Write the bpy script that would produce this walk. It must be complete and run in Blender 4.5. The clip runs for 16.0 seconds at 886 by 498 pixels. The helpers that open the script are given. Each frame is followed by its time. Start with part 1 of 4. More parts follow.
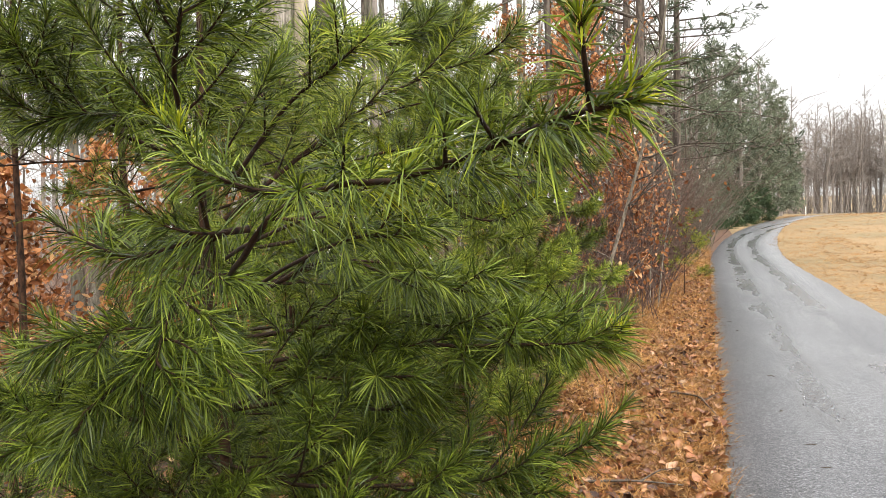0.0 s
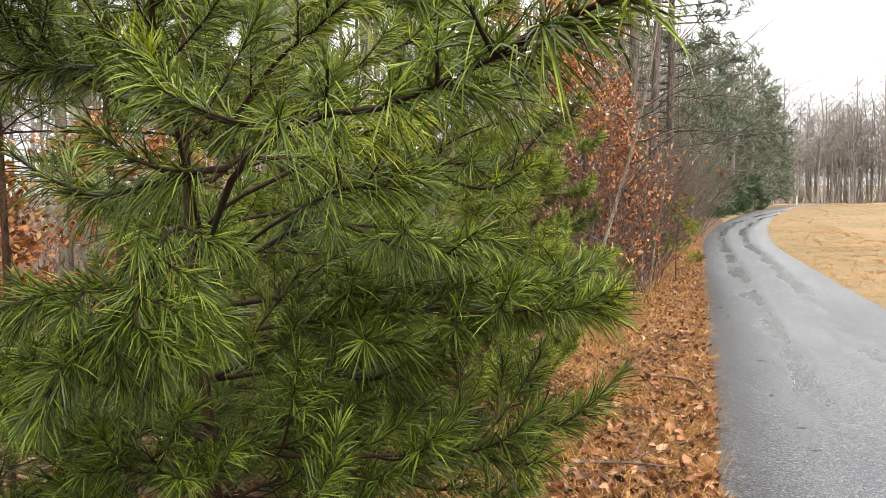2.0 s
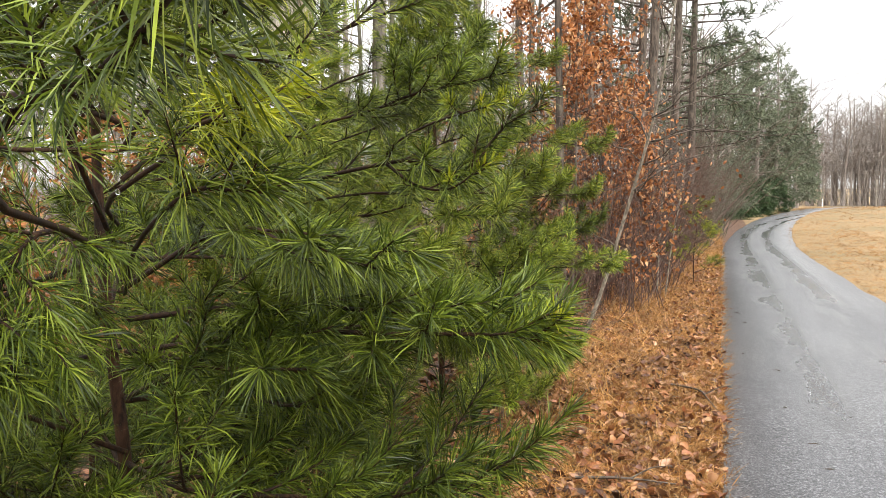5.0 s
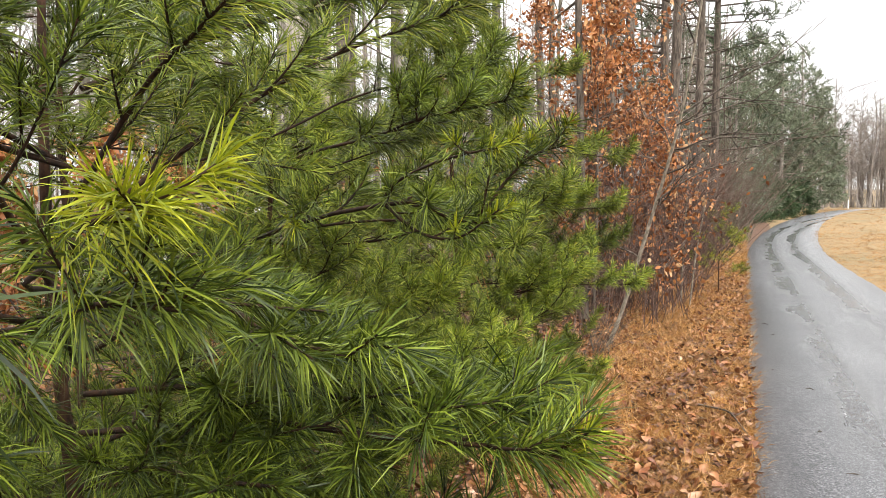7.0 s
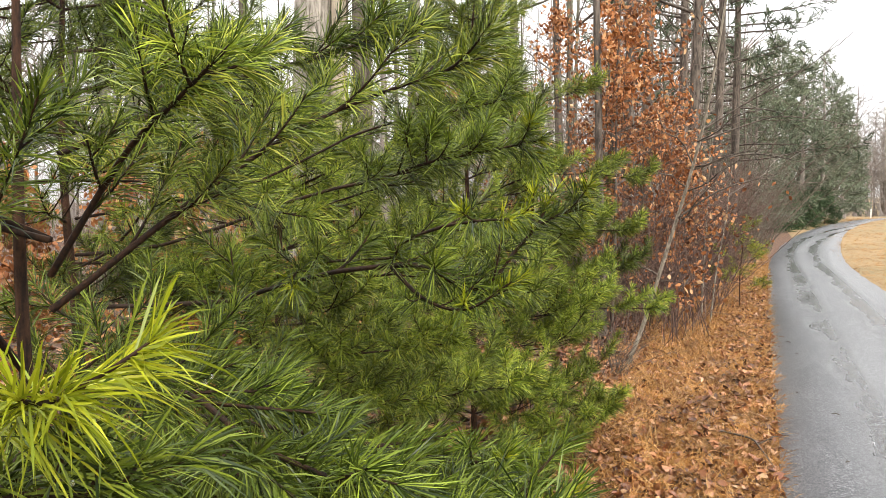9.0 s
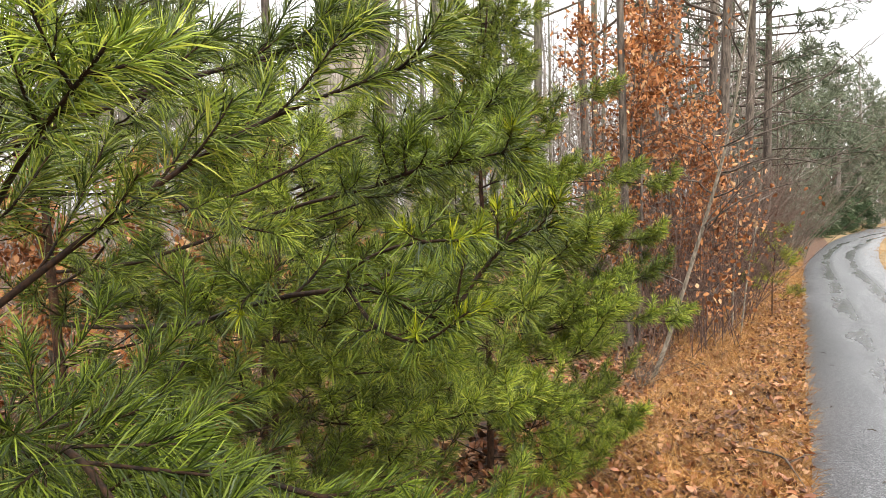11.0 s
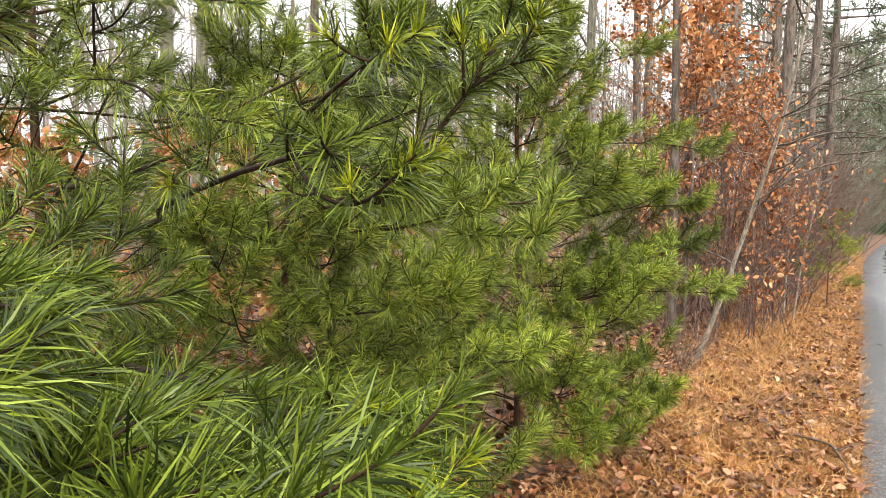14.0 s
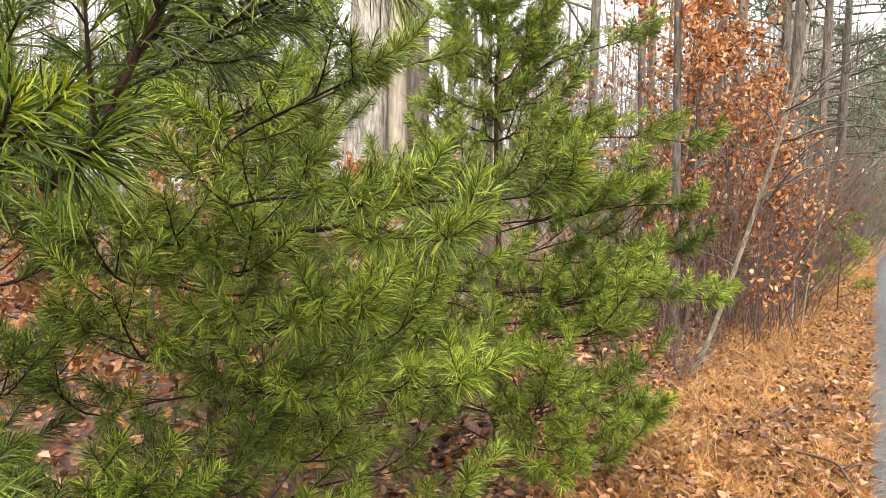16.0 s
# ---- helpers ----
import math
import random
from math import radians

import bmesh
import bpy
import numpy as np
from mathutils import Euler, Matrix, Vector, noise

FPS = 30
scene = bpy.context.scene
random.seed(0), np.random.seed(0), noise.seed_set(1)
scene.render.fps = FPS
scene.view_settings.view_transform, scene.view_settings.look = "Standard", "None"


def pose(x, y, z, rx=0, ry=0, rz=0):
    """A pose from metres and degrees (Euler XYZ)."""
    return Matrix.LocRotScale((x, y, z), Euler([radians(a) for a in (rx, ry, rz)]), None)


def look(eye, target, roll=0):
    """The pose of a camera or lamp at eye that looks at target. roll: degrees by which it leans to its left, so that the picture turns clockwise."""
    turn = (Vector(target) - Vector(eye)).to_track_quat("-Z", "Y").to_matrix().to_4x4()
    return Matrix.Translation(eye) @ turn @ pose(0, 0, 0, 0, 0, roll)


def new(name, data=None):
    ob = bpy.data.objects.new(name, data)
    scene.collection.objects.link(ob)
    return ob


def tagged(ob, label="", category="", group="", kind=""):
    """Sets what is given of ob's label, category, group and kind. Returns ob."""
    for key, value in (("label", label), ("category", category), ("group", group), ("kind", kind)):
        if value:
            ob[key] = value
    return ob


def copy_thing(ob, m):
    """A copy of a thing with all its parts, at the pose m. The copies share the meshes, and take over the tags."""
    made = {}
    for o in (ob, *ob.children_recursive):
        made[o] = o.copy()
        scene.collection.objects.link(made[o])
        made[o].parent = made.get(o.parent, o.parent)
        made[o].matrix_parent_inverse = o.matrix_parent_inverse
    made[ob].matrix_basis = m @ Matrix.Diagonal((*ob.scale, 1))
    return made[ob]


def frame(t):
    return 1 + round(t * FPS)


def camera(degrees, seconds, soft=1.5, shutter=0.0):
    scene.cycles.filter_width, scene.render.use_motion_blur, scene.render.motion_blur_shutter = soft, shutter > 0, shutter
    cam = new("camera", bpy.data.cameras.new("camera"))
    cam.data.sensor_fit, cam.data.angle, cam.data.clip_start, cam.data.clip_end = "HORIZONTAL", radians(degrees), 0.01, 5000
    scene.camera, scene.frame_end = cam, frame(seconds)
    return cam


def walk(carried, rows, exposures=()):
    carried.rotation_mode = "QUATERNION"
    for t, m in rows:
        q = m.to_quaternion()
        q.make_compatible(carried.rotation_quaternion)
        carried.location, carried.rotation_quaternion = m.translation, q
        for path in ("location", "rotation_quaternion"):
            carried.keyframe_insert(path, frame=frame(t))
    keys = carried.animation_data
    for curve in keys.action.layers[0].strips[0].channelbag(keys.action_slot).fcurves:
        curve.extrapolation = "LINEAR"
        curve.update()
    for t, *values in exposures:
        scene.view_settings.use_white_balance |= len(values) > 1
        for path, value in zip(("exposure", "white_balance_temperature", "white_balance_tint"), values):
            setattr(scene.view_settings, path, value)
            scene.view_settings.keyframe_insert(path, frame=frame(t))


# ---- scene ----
cam = camera(60.0, 16.0, 0.75)

PATH = [
    (0, (0.017, 0.408, 1.492), (-0.630, 2.299, 1.415), -1.00),
    (0.5, (0.016, 0.411, 1.485), (-0.625, 2.303, 1.400), -0.89),
    (1, (0.010, 0.423, 1.470), (-0.623, 2.317, 1.366), -0.69),
    (1.5, (0.012, 0.426, 1.467), (-0.617, 2.321, 1.360), -0.66),
    (2, (0.003, 0.450, 1.451), (-0.624, 2.346, 1.338), -0.41),
    (2.5, (-0.001, 0.455, 1.442), (-0.627, 2.351, 1.328), -0.32),
    (3, (-0.000, 0.448, 1.431), (-0.625, 2.344, 1.318), -0.25),
    (3.5, (0.007, 0.443, 1.432), (-0.622, 2.338, 1.318), -0.10),
    (4, (0.029, 0.540, 1.438), (-0.616, 2.429, 1.321), 0.18),
    (5.3, (0.085, 0.690, 1.468), (-0.601, 2.564, 1.352), 0.20),
    (6.5, (0.045, 0.821, 1.516), (-0.672, 2.684, 1.402), 0.19),
    (7, (0.033, 0.871, 1.543), (-0.694, 2.731, 1.432), 0.02),
    (7.5, (0.036, 0.896, 1.569), (-0.702, 2.752, 1.461), 0.09),
    (8, (0.024, 0.912, 1.599), (-0.725, 2.763, 1.499), 0.01),
    (8.5, (0.003, 0.949, 1.623), (-0.756, 2.797, 1.528), 0.13),
    (11, (0.048, 1.155, 1.652), (-0.793, 2.968, 1.581), -0.34),
    (11.5, (0.048, 1.267, 1.610), (-0.825, 3.065, 1.541), 0.18),
    (12, (0.047, 1.317, 1.576), (-0.851, 3.102, 1.504), 0.42),
    (12.5, (0.064, 1.323, 1.556), (-0.847, 3.102, 1.475), 0.61),
    (13, (0.077, 1.325, 1.530), (-0.854, 3.092, 1.437), 0.85),
    (13.5, (0.053, 1.371, 1.489), (-0.895, 3.129, 1.380), 1.48),
    (14, (0.058, 1.394, 1.488), (-0.893, 3.149, 1.377), 1.56),
    (14.5, (0.076, 1.409, 1.497), (-0.878, 3.163, 1.388), 1.29),
    (15, (0.093, 1.499, 1.518), (-0.867, 3.249, 1.398), 1.47),
    (15.5, (0.101, 1.653, 1.487), (-0.869, 3.399, 1.375), 1.49),
    (16, (0.087, 1.795, 1.483), (-0.889, 3.537, 1.375), 1.43),
]
walk(cam, [(t, look(eye, target, roll)) for t, eye, target, roll in PATH],
     [(0, 1.1), (4, 1.1), (7, 1.2), (11, 1.22), (13, 1.43), (16, 1.58)])

# ---- world, sun and exposure ----
world = bpy.data.worlds.new("overcast")
scene.world = world
world.use_nodes = True
wn = world.node_tree
sky = wn.nodes.new("ShaderNodeTexSky")
sky.sky_type = "NISHITA"
sky.sun_disc = False
sky.sun_elevation, sky.sun_rotation = radians(38), radians(140)
sky.air_density, sky.dust_density = 1.0, 6.0
hsv = wn.nodes.new("ShaderNodeHueSaturation")
hsv.inputs["Saturation"].default_value = 0.1
veil = wn.nodes.new("ShaderNodeMixRGB")
veil.inputs[0].default_value = 0.72
veil.inputs[2].default_value = (10.0, 10.0, 9.9, 1)
wn.links.new(sky.outputs[0], hsv.inputs["Color"])
wn.links.new(hsv.outputs[0], veil.inputs[1])
# an overcast sky is about three times brighter overhead than at the horizon
up_z = wn.nodes.new("ShaderNodeSeparateXYZ")
wn.links.new(wn.nodes.new("ShaderNodeTexCoord").outputs["Generated"], up_z.inputs[0])
dome = wn.nodes.new("ShaderNodeMapRange")
dome.inputs["From Min"].default_value, dome.inputs["From Max"].default_value = 0.0, 1.0
dome.inputs["To Min"].default_value, dome.inputs["To Max"].default_value = 0.55, 1.75
wn.links.new(up_z.outputs[2], dome.inputs[0])
shade = wn.nodes.new("ShaderNodeMixRGB")
shade.blend_type = "MULTIPLY"
shade.inputs[0].default_value = 1.0
wn.links.new(veil.outputs[0], shade.inputs[1])
wn.links.new(dome.outputs[0], shade.inputs[2])
wn.links.new(shade.outputs[0], wn.nodes["Background"].inputs[0])
wn.nodes["Background"].inputs[1].default_value = 0.115
sun = new("sun", bpy.data.lights.new("sun", "SUN"))
sun.data.energy, sun.data.angle, sun.data.color = 1.4, radians(20), (1, 0.97, 0.93)
sun.matrix_world = look((30, -36, 36), (0, 0, 0))


# ---- materials ----
def srgb(h):
    c = [int(h[i:i + 2], 16) / 255 for i in (0, 2, 4)]
    return tuple((v / 12.92 if v < 0.04045 else ((v + 0.055) / 1.055) ** 2.4) for v in c) + (1,)


def ramp(nt, fac, stops):
    n = nt.nodes.new("ShaderNodeValToRGB")
    while len(n.color_ramp.elements) < len(stops):
        n.color_ramp.elements.new(0.5)
    for e, (p, c) in zip(n.color_ramp.elements, stops):
        e.position, e.color = p, c
    nt.links.new(fac, n.inputs[0])
    return n.outputs[0]


def tex_noise(nt, scale, detail=5.0, rough=0.6, vec=None):
    n = nt.nodes.new("ShaderNodeTexNoise")
    n.inputs["Scale"].default_value, n.inputs["Detail"].default_value, n.inputs["Roughness"].default_value = scale, detail, rough
    if vec is None:
        vec = nt.nodes.new("ShaderNodeTexCoord").outputs["Object"]
    nt.links.new(vec, n.inputs["Vector"])
    return n.outputs["Fac"]


def mixc(nt, a, b, fac, mode="MIX"):
    n = nt.nodes.new("ShaderNodeMixRGB")
    n.blend_type = mode
    for s, v in ((1, a), (2, b), (0, fac)):
        if isinstance(v, (tuple, float, int)):
            n.inputs[s].default_value = v
        else:
            nt.links.new(v, n.inputs[s])
    return n.outputs[0]


def scaled(nt, sx, sy, sz):
    m = nt.nodes.new("ShaderNodeMapping")
    m.inputs["Scale"].default_value = (sx, sy, sz)
    nt.links.new(nt.nodes.new("ShaderNodeTexCoord").outputs["Object"], m.inputs[0])
    return m.outputs[0]


def bump(nt, bsdf, height, strength, dist):
    b = nt.nodes.new("ShaderNodeBump")
    b.inputs["Strength"].default_value, b.inputs["Distance"].default_value = strength, dist
    nt.links.new(height, b.inputs["Height"])
    nt.links.new(b.outputs[0], bsdf.inputs["Normal"])


def material(name, rough=0.6):
    m = bpy.data.materials.new(name)
    m.use_nodes = True
    b = m.node_tree.nodes["Principled BSDF"]
    b.inputs["Roughness"].default_value = rough
    return m, m.node_tree, b


def island(nt):
    return nt.nodes.new("ShaderNodeNewGeometry").outputs["Random Per Island"]


def leaf_material(name, stops, rough=0.5, trans=0.25, patch=1.5, low=0.55, gloss=0.3):
    """Colour varies from leaf to leaf and, at a larger scale, from patch to patch."""
    m, nt, b = material(name, rough)
    b.inputs["Specular IOR Level"].default_value = gloss
    c = ramp(nt, island(nt), stops)
    p = ramp(nt, tex_noise(nt, patch, 3), [(0.35, (low, low, low, 1)), (0.65, (1.1, 1.1, 1.0, 1))])
    c = mixc(nt, c, p, 1.0, "MULTIPLY")
    nt.links.new(c, b.inputs["Base Color"])
    if trans:
        t = nt.nodes.new("ShaderNodeBsdfTranslucent")
        nt.links.new(c, t.inputs[0])
        mx = nt.nodes.new("ShaderNodeMixShader")
        mx.inputs[0].default_value = trans
        nt.links.new(b.outputs[0], mx.inputs[1])
        nt.links.new(t.outputs[0], mx.inputs[2])
        nt.links.new(mx.outputs[0], nt.nodes["Material Output"].inputs[0])
    return m


def bark_material(name, dark, light, sx=30, sz=5, rough=0.8, depth=0.01, moss=None):
    m, nt, b = material(name, rough)
    n1 = tex_noise(nt, 1.0, 8, 0.65, scaled(nt, sx, sx, sz))
    c = ramp(nt, n1, [(0.38, dark), (0.62, light)])
    n2 = tex_noise(nt, 1.3, 4)
    c = mixc(nt, c, tuple(v * 0.6 for v in dark[:3]) + (1,), ramp(nt, n2, [(0.5, (0, 0, 0, 1)), (0.72, (0.7, 0.7, 0.7, 1))]))
    if moss:
        c = mixc(nt, c, moss, ramp(nt, tex_noise(nt, 2.4, 6), [(0.5, (0, 0, 0, 1)), (0.7, (0.6, 0.6, 0.6, 1))]))
    b.inputs["Specular IOR Level"].default_value = 0.25
    nt.links.new(c, b.inputs["Base Color"])
    bump(nt, b, n1, 0.8, depth)
    return m


M = {}
M["needle"] = leaf_material("pine_needles", [(0.0, (0.016, 0.027, 0.003, 1)), (0.3, (0.1, 0.128, 0.008, 1)), (0.65, (0.275, 0.33, 0.02, 1)), (0.95, (0.5, 0.49, 0.045, 1)), (1.0, (0.34, 0.2, 0.05, 1))], 0.36, 0.15, 3.2, 0.45, 0.25)
# darker copy for inner and rear limbs: the crown's shade put into the colour
M["needle_dark"] = leaf_material("shaded_pine_needles", [(0.0, (0.01, 0.02, 0.003, 1)), (0.5, (0.068, 0.1, 0.01, 1)), (1.0, (0.22, 0.27, 0.03, 1))], 0.4, 0.12, 3.0, 0.45, 0.24)
M["needle_mid"] = leaf_material("grown_pine_needles", [(0.0, (0.014, 0.027, 0.005, 1)), (0.4, (0.105, 0.15, 0.016, 1)), (0.8, (0.28, 0.345, 0.04, 1)), (1.0, (0.44, 0.44, 0.07, 1))], 0.38, 0.16, 3.0, 0.45, 0.26)
M["needle_tip"] = leaf_material("young_pine_needles", [(0.0, (0.12, 0.15, 0.006, 1)), (0.5, (0.28, 0.315, 0.014, 1)), (1.0, (0.46, 0.45, 0.03, 1))], 0.35, 0.25, 4.0, 0.6, 0.25)
M["pine_twig"] = bark_material("pine_twig_bark", srgb("140c07"), srgb("34200f"), 120, 60, 0.85, 0.002)
M["pine_bark"] = bark_material("pine_trunk_bark", srgb("1e130c"), srgb("4a3222"), 60, 22, 0.9, 0.006)
M["oak_bark"] = bark_material("oak_bark", srgb("5d564d"), srgb("a49c90"), 26, 4, 0.85, 0.02)
M["bark_dark"] = bark_material("wet_dark_bark", srgb("352e28"), srgb("685e54"), 22, 4, 0.8, 0.015)
M["bark_moss"] = bark_material("grey_green_bark", srgb("45413a"), srgb("746e60"), 20, 4, 0.85, 0.012, srgb("6c7350"))
M["bark_pale"] = bark_material("pale_barkless_wood", srgb("84786a"), srgb("b0a48f"), 18, 2, 0.8, 0.01)
# bark for distance: the mist is put into its pale grey colour
M["bark_far"] = bark_material("haze_paled_bark", srgb("736a63"), srgb("9b928a"), 6, 1, 0.9, 0.01)
M["twig_red"] = bark_material("reddish_brown_twigs", srgb("40302a"), srgb("6c564b"), 40, 12, 0.75, 0.003)
M["twig_grey"] = bark_material("grey_sapling_bark", srgb("5e574b"), srgb("9a9080"), 50, 10, 0.75, 0.003)
M["beech"] = leaf_material("dead_beech_leaves", [(0.0, srgb("5e3519")), (0.5, srgb("a4683e")), (0.85, srgb("c08758")), (1.0, srgb("d2ad84"))], 0.5, 0.25, 0.9, 0.6)
M["litter"] = leaf_material("fallen_leaves", [(0.0, srgb("331d12")), (0.4, srgb("7a4729")), (0.75, srgb("a87450")), (0.95, srgb("bd9170")), (1.0, srgb("bf9c7c"))], 0.4, 0.12, 2.0, 0.4, 0.4)
lm, lnt, lb = material("oak_leaf", 0.35)
lc = ramp(lnt, lnt.nodes.new("ShaderNodeObjectInfo").outputs["Random"], [(0.0, srgb("4a2818")), (0.45, srgb("8a5230")), (0.9, srgb("a97650")), (1.0, srgb("b8967a"))])
lc = mixc(lnt, lc, ramp(lnt, tex_noise(lnt, 45, 5), [(0.35, (0.55, 0.55, 0.55, 1)), (0.6, (1.1, 1.1, 1.1, 1))]), 1.0, "MULTIPLY")
lnt.links.new(lc, lb.inputs["Base Color"])
M["single_leaf"] = lm
M["straw"] = leaf_material("dry_grass", [(0.0, srgb("7d5228")), (0.5, srgb("ae7c45")), (1.0, srgb("c9a372"))], 0.6, 0.2, 2.2, 0.45)
M["cedar"] = leaf_material("evergreen_sprays", [(0.0, (0.025, 0.05, 0.02, 1)), (1.0, (0.07, 0.11, 0.04, 1))], 0.6, 0.15, 0.5, 0.6)
# aerial haze on the far conifers is painted in as a paler, greyer green
M["far_pine"] = leaf_material("haze_paled_pine_sprays", [(0.0, (0.1, 0.118, 0.082, 1)), (1.0, (0.2, 0.225, 0.155, 1))], 0.9, 0.15, 0.25, 0.65)
M["crown_pine"] = leaf_material("thin_pine_crown", [(0.0, (0.04, 0.06, 0.035, 1)), (1.0, (0.09, 0.11, 0.06, 1))], 0.6, 0.15, 0.7, 0.7)


def ground_material():
    m, nt, b = material("leafy_ground", 0.85)
    geo = nt.nodes.new("ShaderNodeNewGeometry").outputs["Position"]
    f = tex_noise(nt, 14, 8, 0.7, geo)
    leafy = ramp(nt, f, [(0.36, srgb("20140c")), (0.5, srgb("4d3120")), (0.64, srgb("84603f"))])
    g = tex_noise(nt, 9, 9, 0.8, geo)
    grass = ramp(nt, g, [(0.36, srgb("3f3320")), (0.5, srgb("77623f")), (0.64, srgb("a58d63"))])
    big = tex_noise(nt, 0.22, 4, 0.55, geo)
    grass = mixc(nt, grass, ramp(nt, big, [(0.4, srgb("96764e")), (0.62, srgb("6b6040"))]), 0.45)
    sep = nt.nodes.new("ShaderNodeSeparateXYZ")
    nt.links.new(geo, sep.inputs[0])
    x = nt.nodes.new("ShaderNodeMath")
    x.operation = "GREATER_THAN"
    x.inputs[1].default_value = 1.4
    nt.links.new(sep.outputs[0], x.inputs[0])
    nt.links.new(mixc(nt, leafy, grass, x.outputs[0]), b.inputs["Base Color"])
    bump(nt, b, f, 0.9, 0.03)
    return m


def road_material():
    m, nt, b = material("wet_asphalt", 0.4)
    geo = nt.nodes.new("ShaderNodeNewGeometry").outputs["Position"]
    grit = tex_noise(nt, 95, 4, 0.85, geo)
    sep = nt.nodes.new("ShaderNodeSeparateXYZ")
    nt.links.new(geo, sep.inputs[0])
    mp = nt.nodes.new("ShaderNodeMapping")
    mp.inputs["Scale"].default_value = (1.3, 0.33, 1)
    nt.links.new(geo, mp.inputs[0])
    damp = tex_noise(nt, 1.0, 6, 0.6, mp.outputs[0])
    # two worn wheel tracks, which follow the bend, hold a film of water
    def calc(op, p, q):
        n = nt.nodes.new("ShaderNodeMath")
        n.operation = op
        for k, v in enumerate((p, q)):
            if isinstance(v, float):
                n.inputs[k].default_value = v
            else:
                nt.links.new(v, n.inputs[k])
        return n.outputs[0]

    ahead = calc("MAXIMUM", calc("SUBTRACT", sep.outputs[1], 28.0), 0.0)
    middle = calc("ADD", calc("MULTIPLY", calc("MULTIPLY", ahead, ahead), 0.0047), 1.27)
    sway = calc("MULTIPLY", calc("SUBTRACT", damp, 0.5), 0.7)
    off = calc("ABSOLUTE", calc("ADD", calc("SUBTRACT", sep.outputs[0], middle), sway), 0.0)
    tracks = ramp(nt, off, [(0.12, (0, 0, 0, 1)), (0.36, (1, 1, 1, 1)), (0.5, (0.8, 0.8, 0.8, 1)), (0.72, (0, 0, 0, 1))])
    # water stands in the tracks towards the bend
    bend = nt.nodes.new("ShaderNodeMapRange")
    bend.inputs["From Min"].default_value, bend.inputs["From Max"].default_value = 12.0, 20.0
    nt.links.new(sep.outputs[1], bend.inputs[0])
    damp = mixc(nt, damp, (0.75, 0.75, 0.75, 1), mixc(nt, (0, 0, 0, 1), bend.outputs[0], 0.28))
    wet = mixc(nt, tracks, ramp(nt, damp, [(0.42, (0, 0, 0, 1)), (0.6, (1, 1, 1, 1))]), 1.0, "MULTIPLY")
    c = ramp(nt, grit, [(0.42, (0.016, 0.017, 0.019, 1)), (0.5, (0.06, 0.061, 0.067, 1)), (0.6, (0.34, 0.34, 0.345, 1))])
    coarse = tex_noise(nt, 34, 6, 0.75, geo)
    c = mixc(nt, c, ramp(nt, coarse, [(0.4, (0.5, 0.5, 0.52, 1)), (0.62, (1.35, 1.35, 1.33, 1))]), 1.0, "MULTIPLY")
    c = mixc(nt, c, ramp(nt, damp, [(0.35, (0.75, 0.75, 0.77, 1)), (0.65, (1.15, 1.15, 1.15, 1))]), 1.0, "MULTIPLY")
    c = mixc(nt, c, (0.03, 0.03, 0.033, 1), mixc(nt, (0, 0, 0, 1), wet, 0.6))
    nt.links.new(c, b.inputs["Base Color"])
    nt.links.new(ramp(nt, wet, [(0.0, (0.42, 0.42, 0.42, 1)), (1.0, (0.16, 0.16, 0.16, 1))]), b.inputs["Roughness"])
    bump(nt, b, grit, 0.6, 0.005)
    return m


M["ground"], M["road"] = ground_material(), road_material()
M["post"] = bark_material("white_painted_post", srgb("c8c6c0"), srgb("e6e4de"), 20, 5, 0.6, 0.002)
dm, dnt, db = material("water_drops", 0.02)
db.inputs["Transmission Weight"].default_value = 1.0
db.inputs["IOR"].default_value = 1.33
M["drop"] = dm


# ---- mesh helpers ----
def raw_mesh(name, verts, tris, quads=None, smooth=False):
    """A mesh from arrays of corners, triangles and quads."""
    me = bpy.data.meshes.new(name)
    verts = np.asarray(verts, np.float32)
    tris = np.zeros((0, 3), np.int32) if tris is None else np.asarray(tris, np.int32)
    quads = np.zeros((0, 4), np.int32) if quads is None else np.asarray(quads, np.int32)
    me.vertices.add(len(verts))
    me.vertices.foreach_set("co", verts.ravel())
    me.loops.add(tris.size + quads.size)
    me.loops.foreach_set("vertex_index", np.concatenate([tris.ravel(), quads.ravel()]))
    me.polygons.add(len(tris) + len(quads))
    me.polygons.foreach_set("loop_start", np.concatenate([np.arange(len(tris)) * 3, tris.size + np.arange(len(quads)) * 4]).astype(np.int32))
    me.update(calc_edges=True)
    if smooth:
        me.shade_smooth()
    return me


def thing(name, label, category, loc=(0, 0, 0), group="", kind=""):
    ob = new(name)
    ob.location = loc
    ob.empty_display_size = 0.1
    return tagged(ob, label, category, group, kind)


def child(name, me, mat, parent, label=""):
    ob = new(name, me)
    if not me.materials:
        me.materials.append(mat)
    ob.parent = parent
    return tagged(ob, label) if label else ob


def unit(v):
    return v / np.maximum(np.linalg.norm(v, axis=-1, keepdims=True), 1e-9)


def spline(pts, n):
    """A smooth line of n points through the guide points."""
    p = np.asarray(pts, float)
    p = np.vstack([2 * p[0] - p[1], p, 2 * p[-1] - p[-2]])
    out = []
    for u in np.linspace(0, len(p) - 3 - 1e-6, n):
        i, f = int(u), u - int(u)
        a, b, c, d = p[i], p[i + 1], p[i + 2], p[i + 3]
        out.append(0.5 * (2 * b + (c - a) * f + (2 * a - 5 * b + 4 * c - d) * f * f + (3 * b - a - 3 * c + d) * f ** 3))
    return np.array(out)


